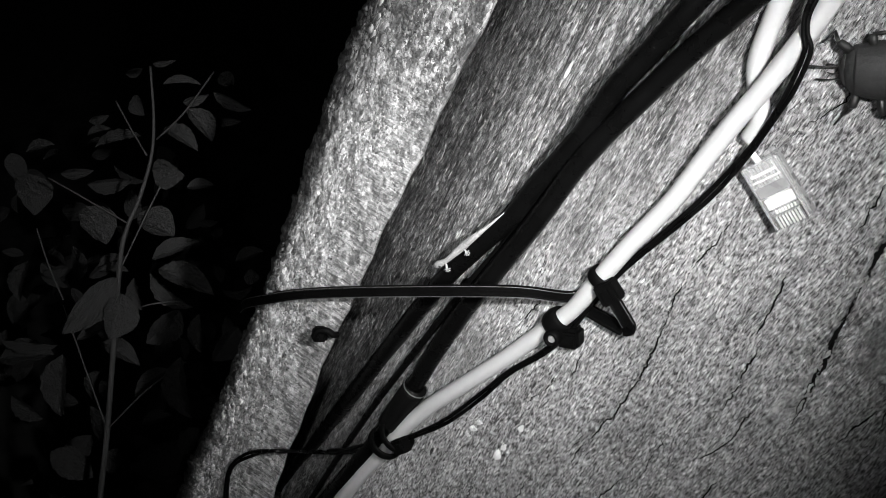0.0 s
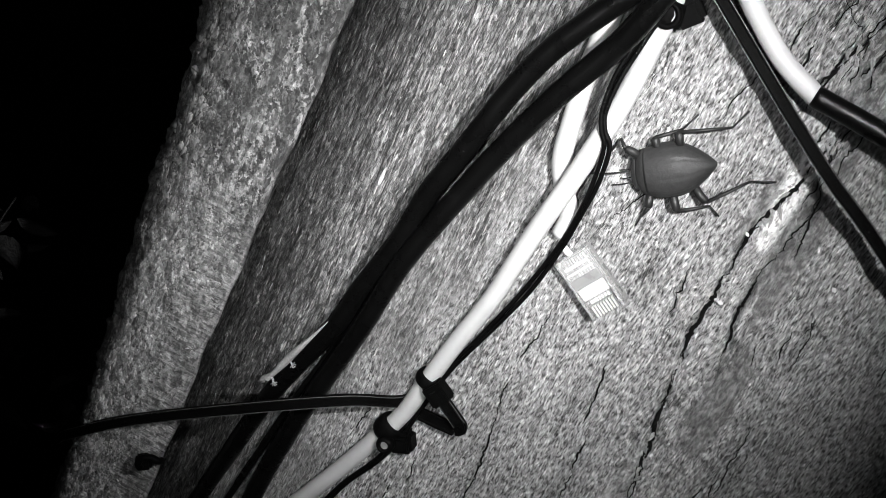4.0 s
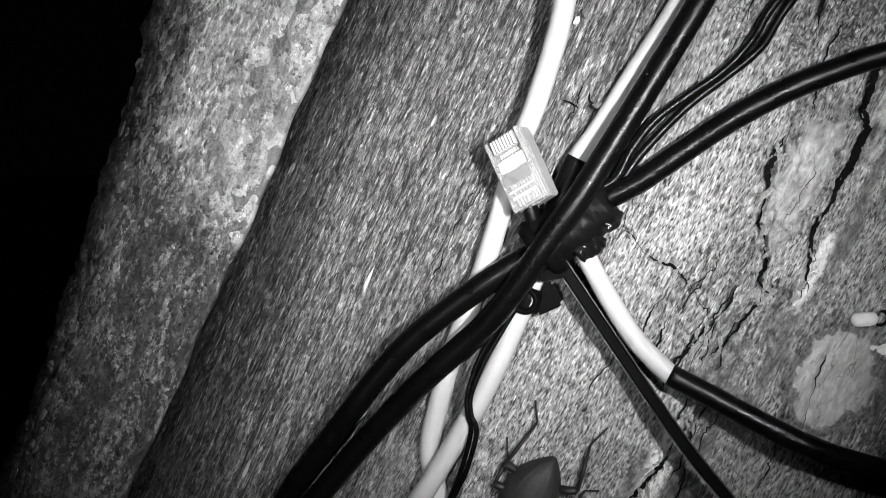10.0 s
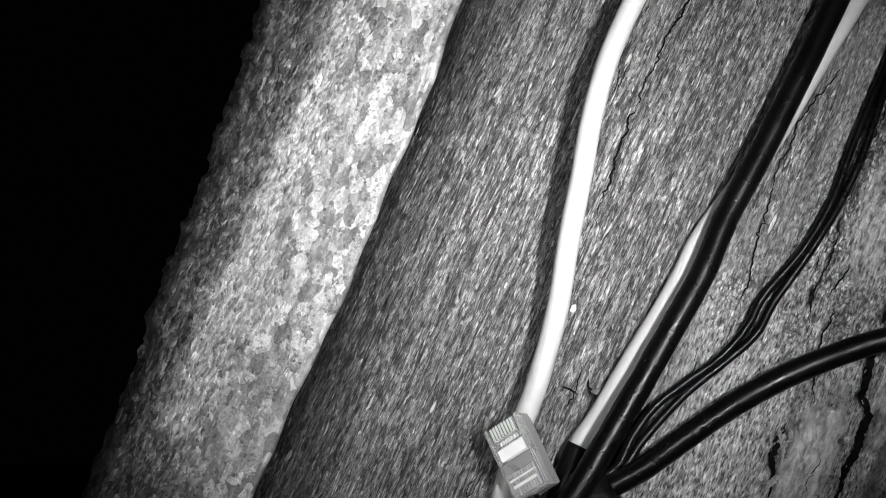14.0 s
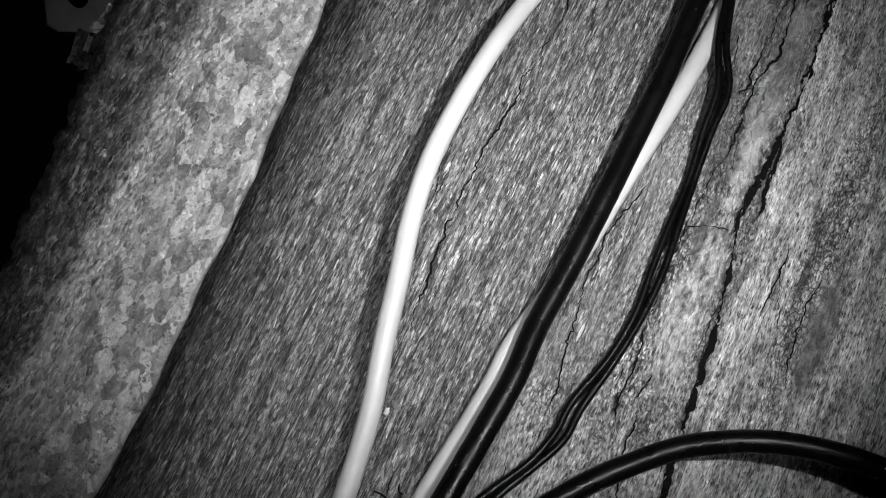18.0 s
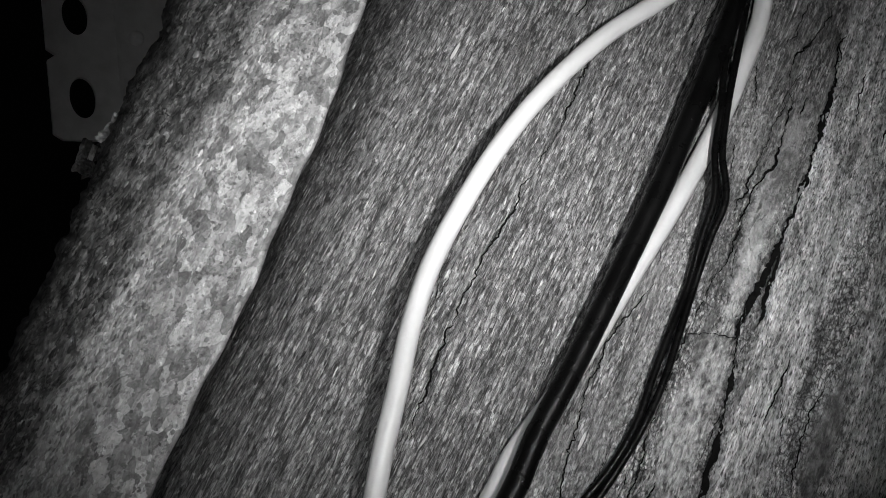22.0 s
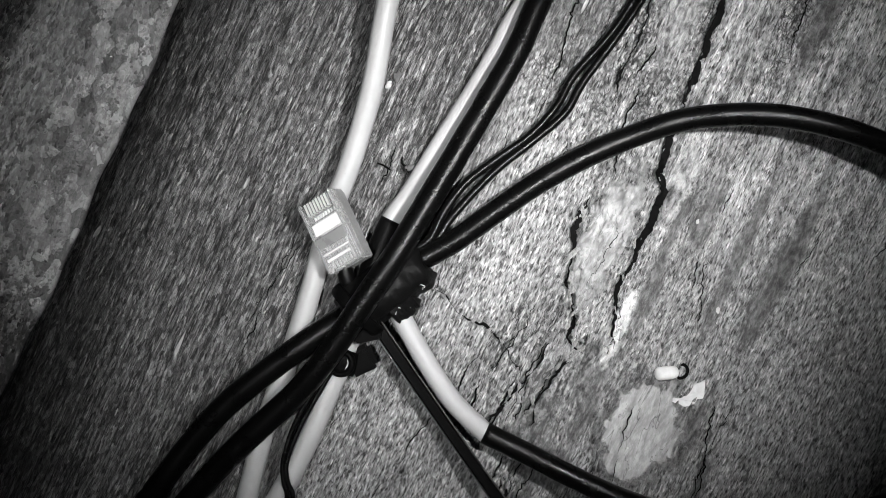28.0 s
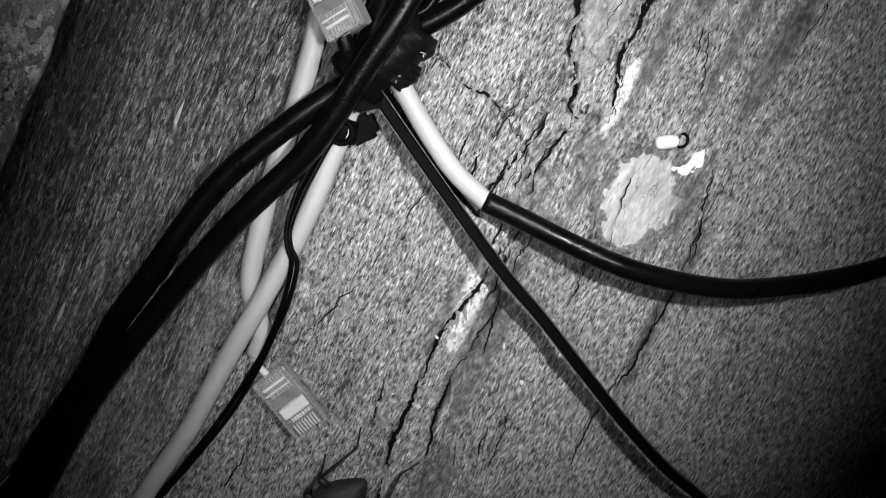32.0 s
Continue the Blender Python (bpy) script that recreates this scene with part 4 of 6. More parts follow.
def strap_mesh(line, width, thick, outward=None):
    """A flat ribbed nylon strap along a line, its broad side off the trunk."""
    sec = [(-0.5, -0.5), (0.5, -0.5), (0.5, 0.5), (0.36, 0.5), (0.3, 0.2), (-0.3, 0.2), (-0.36, 0.5), (-0.5, 0.5)]
    n, m = len(line), len(sec)
    verts, faces = [], []
    out0 = outward or -INTO
    for i, p in enumerate(line):
        t = (line[min(i + 1, n - 1)] - line[max(i - 1, 0)]).normalized()
        o = out0[i] if isinstance(out0, list) else out0
        x = t.cross(o).normalized()
        z = x.cross(t).normalized()
        verts += [p + x * (u * width) + z * (v * thick) for u, v in sec]
    for i in range(n - 1):
        for k in range(m):
            b, c = i * m + k, i * m + (k + 1) % m
            faces.append((b, c, c + m, b + m))
    faces += [tuple(range(m))[::-1], tuple(range((n - 1) * m, n * m))]
    return mesh_of("strap", verts, faces, False)


def strap_edges(line, width, thick, parent, outward=None):
    """The two raised rims of a strap, paler so that their glint is in the colour."""
    n = len(line)
    for side in (-1, 1):
        rim = []
        for i, p in enumerate(line):
            t = (line[min(i + 1, n - 1)] - line[max(i - 1, 0)]).normalized()
            o = outward[i] if outward else -INTO
            x = t.cross(o).normalized()
            rim.append(p + x * (0.46 * width * side) + x.cross(t).normalized() * (0.5 * thick))
        part("edge_rib", tube(rim, 0.00017, 6), RIB, parent)


CABLES = "cables tied along the trunk"


def cable(name, label, points, heights, radius, material, per=7, seed=0, raw=False, category="cable"):
    root = thing(name, label, category, CABLES)
    line = spline(route(points, heights, raw), per)
    part("jacket", tube(line, radius, 16, 0.012, seed), material, root)
    return root, line


W1 = [(15.3, 263.4), (4.8, 240.3), (-3.5, 223.7), (-15.6, 202.1), (-25.2, 176.3), (-30.8, 152.2), (-33.5, 127.3), (-34.0, 104.4), (-31.3, 83.9), (-26.8, 65.2), (-22.8, 47.1), (-18.1, 29.2), (-15.7, 15.2), (-14.1, 1.7), (-13.7, -8.8), (-11.7, -21.3), (-9.6, -33.7), (-7.6, -50), (-5.9, -71.4), (-3.1, -88.7), (-0.4, -100.8), (4.1, -108.3), (9.4, -115.7), (10.1, -122.6)]
W2 = [(24.0, 257.5), (28.1, 239.4), (30.0, 225.7), (30.1, 209.2), (30.1, 195.3), (28.9, 176.8), (26.6, 154.1), (22.5, 125.3), (18.4, 94.0), (11.9, 64.4), (10.9, 50.1), (9.3, 35.7), (7.2, 20.6), (5.1, 3.9), (3.4, -5.6), (3.9, -20.2), (5.3, -35.5), (7.0, -48.3), (7.2, -58.2), (7.5, -70.0), (7.3, -82.2), (6.3, -94.0), (4.9, -108.0), (3.2, -121.3), (1.8, -137), (0.5, -152.8), (-3.2, -173.5), (-5.9, -192.1), (-8, -206.8), (-13.4, -223.4), (-18.4, -237.7), (-26.1, -257.4), (-33.2, -274.8), (-38.6, -293.3), (-42.2, -313.6), (-45.8, -332.9), (-48.5, -358.1), (-50.2, -396.2), (-52, -460), (-55, -560)]
B1 = [(19.5, 260.3), (19.9, 235.4), (20.4, 213.9), (20.7, 188.5), (20.9, 164.2), (20.0, 140.4), (18.9, 115.6), (17.5, 91.7), (15.7, 70.4), (15.8, 53.7), (14.1, 36.0), (12.2, 18.6), (10.2, 1.2), (8.1, -15.8), (5.4, -31.4), (3.0, -46.0), (-0.8, -61.2), (-9.0, -80.9), (-15.8, -100.2), (-21.7, -120.6), (-30, -154.4), (-33.4, -184.3), (-36.8, -206.9), (-40.1, -229.6), (-42.2, -252.1), (-43.1, -271.2), (-44.2, -291.4), (-47.2, -316.2), (-51.9, -345.9), (-55.9, -381.0), (-60, -450), (-64, -560)]
B2 = [(11, -20), (7.3, -26.7), (1.6, -37.6), (-4.6, -47.8), (-11.6, -60.3), (-18.3, -73.9), (-22.9, -88.4), (-26.1, -102.4), (-28.9, -115), (-32.4, -130.5), (-34.2, -148.3), (-38.8, -171.3), (-42, -190), (-47.4, -207.5), (-52.6, -227.7), (-57.8, -259.8), (-63.1, -295.3), (-67.9, -327.1), (-73.1, -367.1), (-77.6, -405.9), (-82, -470), (-88, -560)]
B3 = [(9.4, -20.6), (15.0, -13.1), (21.7, -4.3), (28.8, 7.9), (37.0, 21.5), (45.9, 33.6), (55.5, 44.3), (66.9, 55.0), (79.7, 63.0), (93.5, 69.0), (108.4, 72.8), (125.8, 74.8), (147.0, 74.5), (171.5, 71.0), (200, 62)]
B4W = [(11.9, -26.3), (15.7, -28.7), (21.1, -32.9), (30.4, -39.6), (41.8, -46.5), (55.0, -51.2)]
B4 = [(53.5, -50.8), (67.2, -51.4), (82.6, -52.2), (99.8, -52.3), (117.8, -49.7), (134.7, -44.8), (150.2, -36.8), (164.8, -27.1), (174.2, -19.5), (184.6, -8.7), (197.4, 7.6), (208, 30)]
C1 = [(12, -14), (16.1, -6.6), (17.2, 2.5), (19.8, 12.3), (24.3, 22.2), (30.2, 32.9), (34.4, 43.8), (35.4, 54.1), (39.5, 69.8), (41.9, 85.9), (42.0, 101.1), (41.4, 116.2), (40.8, 133.6), (39.6, 149.8), (39.1, 164.4), (33.3, 179.0), (29.9, 194.1), (27.1, 205.4), (24.0, 222.7), (22.2, 236.5), (21.0, 256.0)]
C2 = [(11.2, -34.7), (24.8, -43.0), (39.7, -52.0), (55.0, -61.1), (70.2, -69.7), (84.9, -76.8), (103.1, -86.6), (125.1, -98.1), (143.3, -106.1), (158.2, -110.8), (179.3, -118.9), (205, -127)]
C3 = [(5, -52), (3.8, -60.6), (2.9, -71.1), (3.9, -81.9), (6.5, -87.3), (9.8, -91.5), (11.9, -103.0), (12.2, -114.4), (11.7, -126.4), (9.2, -144), (4.8, -161.8), (-0.6, -181.5), (-3.5, -198.5), (-5.7, -216.3), (-8.7, -228.6), (-15.3, -244.1), (-19.7, -260.4), (-26.0, -279.4), (-34.4, -295.5), (-41.1, -304.7), (-50.0, -315.9), (-57.4, -325.1), (-67.9, -334.3), (-79.0, -343.2), (-89.7, -354.1), (-96.0, -366.4), (-95.9, -378.0), (-90.8, -393.3), (-80.0, -408.2), (-70, -440)]
T1 = [(-118.5, -290), (-117.2, -286.1), (-110.8, -279.1), (-101.0, -269.3), (-85.1, -256.0), (-62.1, -238.2), (-38.6, -220.6), (-24.7, -210.8), (-11.4, -203.2), (-5, -197)]


# network plug: length along x (open end at -x), contacts near +x on the upper face
def box(bm, cx, cy, cz, lx, ly, lz, bevel=0.0):
    made = bmesh.ops.create_cube(bm, size=1.0)["verts"]
    for v in made:
        v.co = Vector((cx + v.co.x * lx, cy + v.co.y * ly, cz + v.co.z * lz))
    if bevel:
        edges = list({e for v in made for e in v.link_edges})
        bmesh.ops.bevel(bm, geom=edges, offset=bevel, segments=2, affect="EDGES")
    return made


def one_box(*a, bevel=0.0):
    bm = bmesh.new()
    box(bm, *a, bevel=bevel)
    return bm


def build_plug(m, parent, label):
    """A modular network plug with eight contact blades, wire channels and a latch."""
    plug = thing("network_plug", label, "")
    plug.parent = parent
    plug.matrix_world = m
    bm = bmesh.new()
    L, Wd, T = 0.0215, 0.0117, 0.0066
    box(bm, 0, 0, -T * 0.45, L, Wd, T * 0.7, 0.0004)
    box(bm, -L * 0.25, 0, T * 0.12, L * 0.5, Wd, T * 0.44, 0.0004)
    for k in (-1, 1):
        box(bm, L * 0.25, k * Wd * 0.46, T * 0.12, L * 0.5, Wd * 0.08, T * 0.44, 0.0002)
    for k in range(9):
        box(bm, L * 0.40, (k - 4) * 0.00102, T * 0.1, L * 0.18, 0.00028, T * 0.4)
    box(bm, L * 0.14, 0, T * 0.06, L * 0.16, Wd * 0.86, T * 0.3, 0.0003)
    part("plug_body", bm, CLEAR, plug)
    for k in range(8):
        part("contact", one_box(L * 0.39, (k - 3.5) * 0.00102, T * 0.15, L * 0.17, 0.0005, T * 0.4), COPPER, plug)
        part("wire_core", tube([Vector((-L * 0.45 + i * L * 0.16, (k - 3.5) * 0.001, -T * 0.05 + 0.0002 * math.sin(i + k))) for i in range(6)], 0.00042, 6), CORE, plug)
    for x, ln, wd in ((-0.34, 0.05, 0.72), (-0.25, 0.035, 0.8)):
        part("clamp_bar", one_box(L * x, 0, T * 0.3, L * ln, Wd * wd, T * 0.14, bevel=0.0002), CORE, plug)
    part("contact_bed", one_box(L * 0.39, 0, T * 0.02, L * 0.2, Wd * 0.84, T * 0.12), MILK, plug)
    part("dark_window", one_box(-L * 0.09, 0, T * 0.3, L * 0.15, Wd * 0.84, T * 0.12, bevel=0.0002), MILK, plug)
    part("wire_bed", one_box(L * 0.11, 0, T * 0.17, L * 0.16, Wd * 0.8, T * 0.14, bevel=0.0002), CORE, plug)
    for k in (-1, 1):
        part("side_wall", one_box(0, k * Wd * 0.495, -T * 0.45, L * 0.97, Wd * 0.015, T * 0.6), MILK, plug)
    part("latch", one_box(-L * 0.05, 0, -T * 0.62, L * 0.7, Wd * 0.45, T * 0.14, bevel=0.0003), CLEAR, plug)
    return plug


def ring_mesh(centre, axis, radius, wire, flat=1.0, sides=10, turns=32):
    """A band round an axis: wire thick, flat times as wide along the axis."""
    axis = axis.normalized()
    x = axis.orthogonal().normalized()
    y = axis.cross(x)
    verts, faces = [], []
    for i in range(turns):
        c = 2 * math.pi * i / turns
        d = math.cos(c) * x + math.sin(c) * y
        for k in range(sides):
            e = 2 * math.pi * k / sides
            verts.append(centre + d * (radius + wire * math.cos(e)) + axis * (wire * flat * math.sin(e)))
    for i in range(turns):
        for k in range(sides):
            b, c = i * sides + k, i * sides + (k + 1) % sides
            d, e = ((i + 1) % turns) * sides + k, ((i + 1) % turns) * sides + (k + 1) % sides
            faces.append((b, c, e, d))
    return mesh_of("band", verts, faces)


w1, line1 = cable("network_cable", "white round network cable ending in a clear plug", W1, [(0, 4.5), (0.12, 9), (0.26, 17), (0.42, 17), (0.52, 10), (0.66, 4), (0.8, 3.4), (1, 3.2)], 0.0031, WHITE)
plug_a = (seat(25.2, -131.8, 4.2, 0))
ax = (spot(34.5, -137, 4) - spot(15.8, -126.6, 4)).normalized()
z = plug_a.to_3x3().col[2]
y = z.cross(ax).normalized()
pa = Matrix((ax, y, ax.cross(y))).transposed().to_4x4()
pa.translation = spot(25.2, -131.8, 4.6)
build_plug(pa, w1, "clear network plug lying face up on the bark")
part("wire_core", tube(spline([spot(10.1, -122.6, 3.2), spot(12.5, -125.5, 3.6), spot(16, -127, 4)], 5), 0.0011, 8), CORE, w1)

w2, line2 = cable("network_cable", "white round network cable running under the black ones", W2, [(0, 3.2), (0.3, 3.2), (0.38, 4), (0.5, 7.5), (0.57, 9), (0.62, 6), (0.7, 4.5), (1, 3.3)], 0.0031, WHITE, seed=2)
b1, line_b1 = cable("power_cable", "thick glossy black cable crossing over the taped bundle", B1, [(0, 11), (0.24, 10), (0.36, 14), (0.43, 19), (0.5, 16), (0.6, 9), (0.75, 6), (1, 4)], 0.0036, BLACK, seed=3)
b2, line_b2 = cable("power_cable", "thick black cable leaving the taped bundle downwards", B2, [(0, 8), (0.15, 12), (0.35, 11), (0.5, 7), (1, 5)], 0.0036, BLACK, seed=4)
b3, line_b3 = cable("power_cable", "black cable arching away from the taped bundle", B3, [(0, 9), (0.25, 9), (0.5, 12), (0.65, 22), (0.85, 38), (1, 46)], 0.0033, BLACK, seed=5)
b4, line_b4 = cable("power_cable", "black sleeved cable with its white end bared", B4, [(0, 7), (0.12, 11), (0.35, 24), (0.6, 32), (0.8, 38), (1, 46)], 0.0032, BLACK, seed=6)
part("white_end", tube(spline(route(B4W, [(0, 7), (1, 7)]), 7), 0.0029, 16, 0.01, 8), WHITE, b4, "bared white inner jacket")


def twin(name, label, points, heights, radius, gap, seed):
    root = thing(name, label, "wire", CABLES)
    pts = route(points, heights)
    for k in (-1, 1):
        shifted = []
        for i, p in enumerate(pts):
            t = (pts[min(i + 1, len(pts) - 1)] - pts[max(i - 1, 0)]).normalized()
            shifted.append(p + t.cross(INTO).normalized() * (k * gap * (1 + 0.35 * math.sin(i * 1.7 + seed))))
        part("wire", tube(spline(shifted, 6), radius, 10, 0.02, seed + k), BLACK, root)
    return root


twin("twin_wire", "pair of thin black wires beside the thick cable", C1, [(0, 9), (0.15, 6), (0.35, 3), (0.6, 4), (0.72, 9), (1, 11)], 0.0012, 0.0013, 3)
twin("twin_wire", "thin black double wire following the white cable", C3, [(0, 11), (0.12, 12), (0.2, 11), (0.3, 4), (0.62, 4), (0.72, 10), (0.8, 6), (0.9, 5), (1, 4)], 0.00075, 0.00065, 5)


cable("thin_wire", "thin black wire between the two thick cables", [(-33, -160), (-36, -180), (-38.5, -195), (-43.4, -221), (-47, -245), (-50.5, -271), (-53, -290), (-56.3, -323), (-58.7, -355), (-61, -390), (-64, -450)],
      [(0, 4), (0.4, 5), (1, 4)], 0.0014, BLACK, seed=9, category="wire")


# ---------------------------------------------------------------- ties, tape, clips
def tie_head(m, parent, size=1.0):
    bm = bmesh.new()
    box(bm, 0, 0, 0, 0.0068 * size, 0.0062 * size, 0.005 * size, 0.0006)
    box(bm, 0.0006, 0, 0.0026 * size, 0.0038 * size, 0.0026 * size, 0.0012 * size, 0.0002)
    ob = part("tie_head", bm, STRAP, parent)
    ob.matrix_world = m
    return ob


tie = thing("cable_tie", "long black nylon tie strapped round the trunk", "cable tie", "cable ties")
band = spline(route(T1, [(0, -52), (0.1, -32), (0.22, -10), (0.33, 0), (0.45, 4), (0.55, 10), (0.67, 14), (0.78, 9), (0.9, 0), (1, -4)], True), 8)
outs = []
for i, p in enumerate(band):
    k = i / len(band)
    outs.append((-INTO * min(1, 0.25 + 2.4 * k) - LEVEL * max(0, 0.9 - 3 * k)).normalized())
part("strap", strap_mesh(band, 0.0042, 0.0013, outs), STRAP, tie)
strap_edges(band, 0.0042, 0.0013, tie, outs)
i2 = min(range(len(line2)), key=lambda i: (line2[i] - spot(-7.2, -188, 4)).length)
ax2 = line2[i2 + 1] - line2[i2 - 1]
part("loop", ring_mesh(line2[i2], ax2, 0.0038, 0.0008, 2.6), STRAP, tie)
tie_head(seat(-0.7, -192.7, 8, 118), tie, 1.15)
lower = [spot(-9, -203.5, 2.5), spot(-4.2, -203.3, 3), spot(3.6, -202.9, 4.5), spot(9.6, -202.4, 6)]
upper = [spot(10.6, -199.6, 8), spot(7.2, -197.6, 8.6), spot(3.8, -195.6, 8.6), spot(0.4, -193.6, 8)]
part("tail", strap_mesh(spline(lower, 5), 0.0046, 0.0013), STRAP, tie, "loose tail folded back")
bend = [lower[-1], lower[-1].lerp(upper[0], 0.5) + ACROSS * 0.0012]
part("tail", strap_mesh(spline(bend + upper, 6), 0.0046, 0.0013), STRAP, tie, "loose tail folded back")
strap_edges(spline(upper, 5), 0.0046, 0.0013, tie, [-INTO] * 16)

tie2 = thing("cable_tie", "black nylon tie with a long tail holding the bundle", "cable tie", "cable ties")
long_tail = spline(route(C2, [(0, 9), (0.2, 10), (0.6, 18), (0.85, 24), (1, 32)]), 7)
part("tail", strap_mesh(long_tail, 0.0039, 0.0013), STRAP, tie2, "long loose tail")
strap_edges(long_tail, 0.0039, 0.0013, tie2)
tie_head(seat(9.5, -37, 9, 55), tie2, 1.15)
part("loop", ring_mesh(spot(5, -33, 9), spot(12, -14, 9) - spot(2, -40, 9), 0.0086, 0.0008, 2.4), STRAP, tie2)

tie3 = thing("cable_tie", "black nylon tie round the lower cables", "cable tie", "cable ties")
part("loop", ring_mesh(spot(-42.5, -306, 5), spot(-44, -316, 5) - spot(-41, -296, 5), 0.0068, 0.0009, 2.2), STRAP, tie3)
part("loop", ring_mesh(spot(-40, -299, 5), spot(-44, -310, 5) - spot(-36, -288, 5), 0.0072, 0.0008, 2.0), STRAP, tie3)
tie_head(seat(-36.5, -303, 8, 30), tie3, 1.0)


def lumpy_roll(a0, a1, radius, seed, n=40, sides=36):
    """Tape wound round a bundle: crumpled, with slanting edges of its turns."""
    axis = a1 - a0
    t = axis.normalized()
    x = t.orthogonal().normalized()
    y = t.cross(x)
    verts, faces = [], []
    for i in range(n + 1):
        end = min(1, 0.7 + 3.5 * min(i, n - i) / n)
        for k in range(sides):
            c = 2 * math.pi * k / sides
            lap = (i / n * 3.3 + k / sides) % 1.0
            d = math.cos(c) * x + math.sin(c) * y
            f = noise.noise(Vector((math.cos(c) * 1.6, math.sin(c) * 1.6, i * 0.12)) + Vector((seed, 0, 0))) * 0.11
            f += noise.noise(Vector((math.cos(c) * 5, math.sin(c) * 5, i * 0.5)) + Vector((0, seed, 0))) * 0.05
            verts.append(a0 + axis * (i / n) + t * (0.0008 * math.sin(3 * c + seed) if i in (0, n) else 0) + d * radius * end * (0.95 + 0.05 * lap + f))
    for i in range(n):
        for k in range(sides):
            b, c = i * sides + k, i * sides + (k + 1) % sides
            faces.append((b, c, c + sides, b + sides))
    faces += [tuple(range(sides))[::-1], tuple(range(n * sides, (n + 1) * sides))]
    return mesh_of("winding", verts, faces)


tape = thing("electrical_tape", "frayed black tape wound round the cable joint", "tape")
part("winding", lumpy_roll(spot(2.5, -36, 8), spot(16.5, -12, 8.5), 0.0078, 4), TAPE, tape)
part("winding", lumpy_roll(spot(13, -30, 7), spot(17, -22, 7), 0.0055, 5), TAPE, tape)
for k in range(10):
    rng = random.Random(k)
    p = spot(13 + rng.uniform(0, 7), -30 + rng.uniform(0, 14), 13 + rng.uniform(-3, 2))
    q = p + (ACROSS * rng.uniform(0.5, 2.5) + ALONG * rng.uniform(-1.5, 1.5) - INTO * rng.uniform(0, 1)) * 0.001
    part("fray", tube([p, (p + q) / 2 + Vector((0.0003, 0, 0.0002)), q], 0.00011, 5), CORE, tape, "pale frayed thread")
# dark tube added where the black cable's shade falls on the white cable
shade_tube = thing("cable_shade", "dark tube in place of shade on the white cable", "sleeve")
ends = [min(range(len(line2)), key=lambda i: (line2[i] - spot(*p, 4)).length) for p in ((3.4, -6.2), (4.6, -30))]
part("shade_tube", tube(line2[ends[0]:ends[1]], 0.0036, 18, 0.015, 3), TAPE, shade_tube)

shrink = thing("heat_shrink_sleeve", "split black heat-shrink sleeve with a shiny torn rim", "sleeve")
s0, s1 = spot(-42.5, -274, 5.5), spot(-45, -297, 5.5)
part("sleeve", tube([s0.lerp(s1, k / 8) for k in range(9)], [0.0051, 0.005, 0.0049, 0.0049, 0.0048, 0.0049, 0.0048, 0.0047, 0.0046], 18, 0.015, 3), TAPE, shrink)
part("rim", ring_mesh(s0, s1 - s0, 0.0050, 0.00022, 1.5), SMOKE, shrink, "pale torn rim")


def cable_clip(line, lug_at, nail_at, turn, nail, label):
    """A black plastic clip saddled over a cable with its nail beside it."""
    s, a = lug_at
    i = min(range(len(line)), key=lambda k: (line[k] - spot(s, a, 4)).length)
    axis = (line[min(i + 1, len(line) - 1)] - line[i - 1]).normalized()
    clip = thing("cable_clip", label, "cable clip", "cable clips")
    part("saddle", ring_mesh(line[i], axis, 0.0040, 0.0010, 3.6), STRAP, clip)
    bm = bmesh.new()
    box(bm, 0.0012, 0, -0.0002, 0.0086, 0.0076, 0.0070, 0.0012)
    box(bm, 0.0018, 0, 0.0032, 0.0058, 0.0046, 0.0014, 0.0005)
    part("lug", bm, STRAP, clip).matrix_world = seat(s, a, 4.0, turn)
    top = seat(nail_at[0], nail_at[1], 9.0, turn)
    part("collar", ring_mesh(Vector(), Vector((0, 0, 1)), nail + 0.0007, 0.0010, 2.2), STRAP, clip).matrix_world = top
    bm = bmesh.new()
    bmesh.ops.create_cone(bm, cap_ends=True, segments=24, radius1=nail, radius2=nail * 0.88, depth=0.0012)
    part("nail", bm, STEEL, clip, "round steel nail head").matrix_world = top @ pose(0, 0, 0.0006)
    return clip


cable_clip(line2, (11.0, -47.0), (6.9, -49.1), 40, 0.0025, "black cable clip nailed over the white cable")
cable_clip(line2, (-5.0, -216.8), (-8.5, -220.7), 60, 0.0015, "small black cable clip nailed beside the white cable")

hook = thing("wire_hook", "small black bent hook stuck in the bark", "hook")
hc = Vector(place(np.float64(-0.0824), np.float64(-0.2759), float(depth(np.float64(-0.0824), np.float64(-0.2759))) - 0.009))
part("bend", tube(spline([hc + ACROSS * x * 0.001 + ALONG * y * 0.001 - INTO * zz * 0.001 for x, y, zz in ((3, 1.0, -1), (2.6, 2.6, 2), (0, 3.4, 3), (-2.8, 1.8, 4), (-3.4, -1.2, 4), (-2.4, -3.2, 3))], 6), 0.0013, 12), STRAP, hook)
part("block", one_box(0, 0, 0, 0.0055, 0.0045, 0.0055, bevel=0.0008), STRAP, hook).matrix_world = Matrix.Translation(hc - ACROSS * 0.0028 - ALONG * 0.0026)

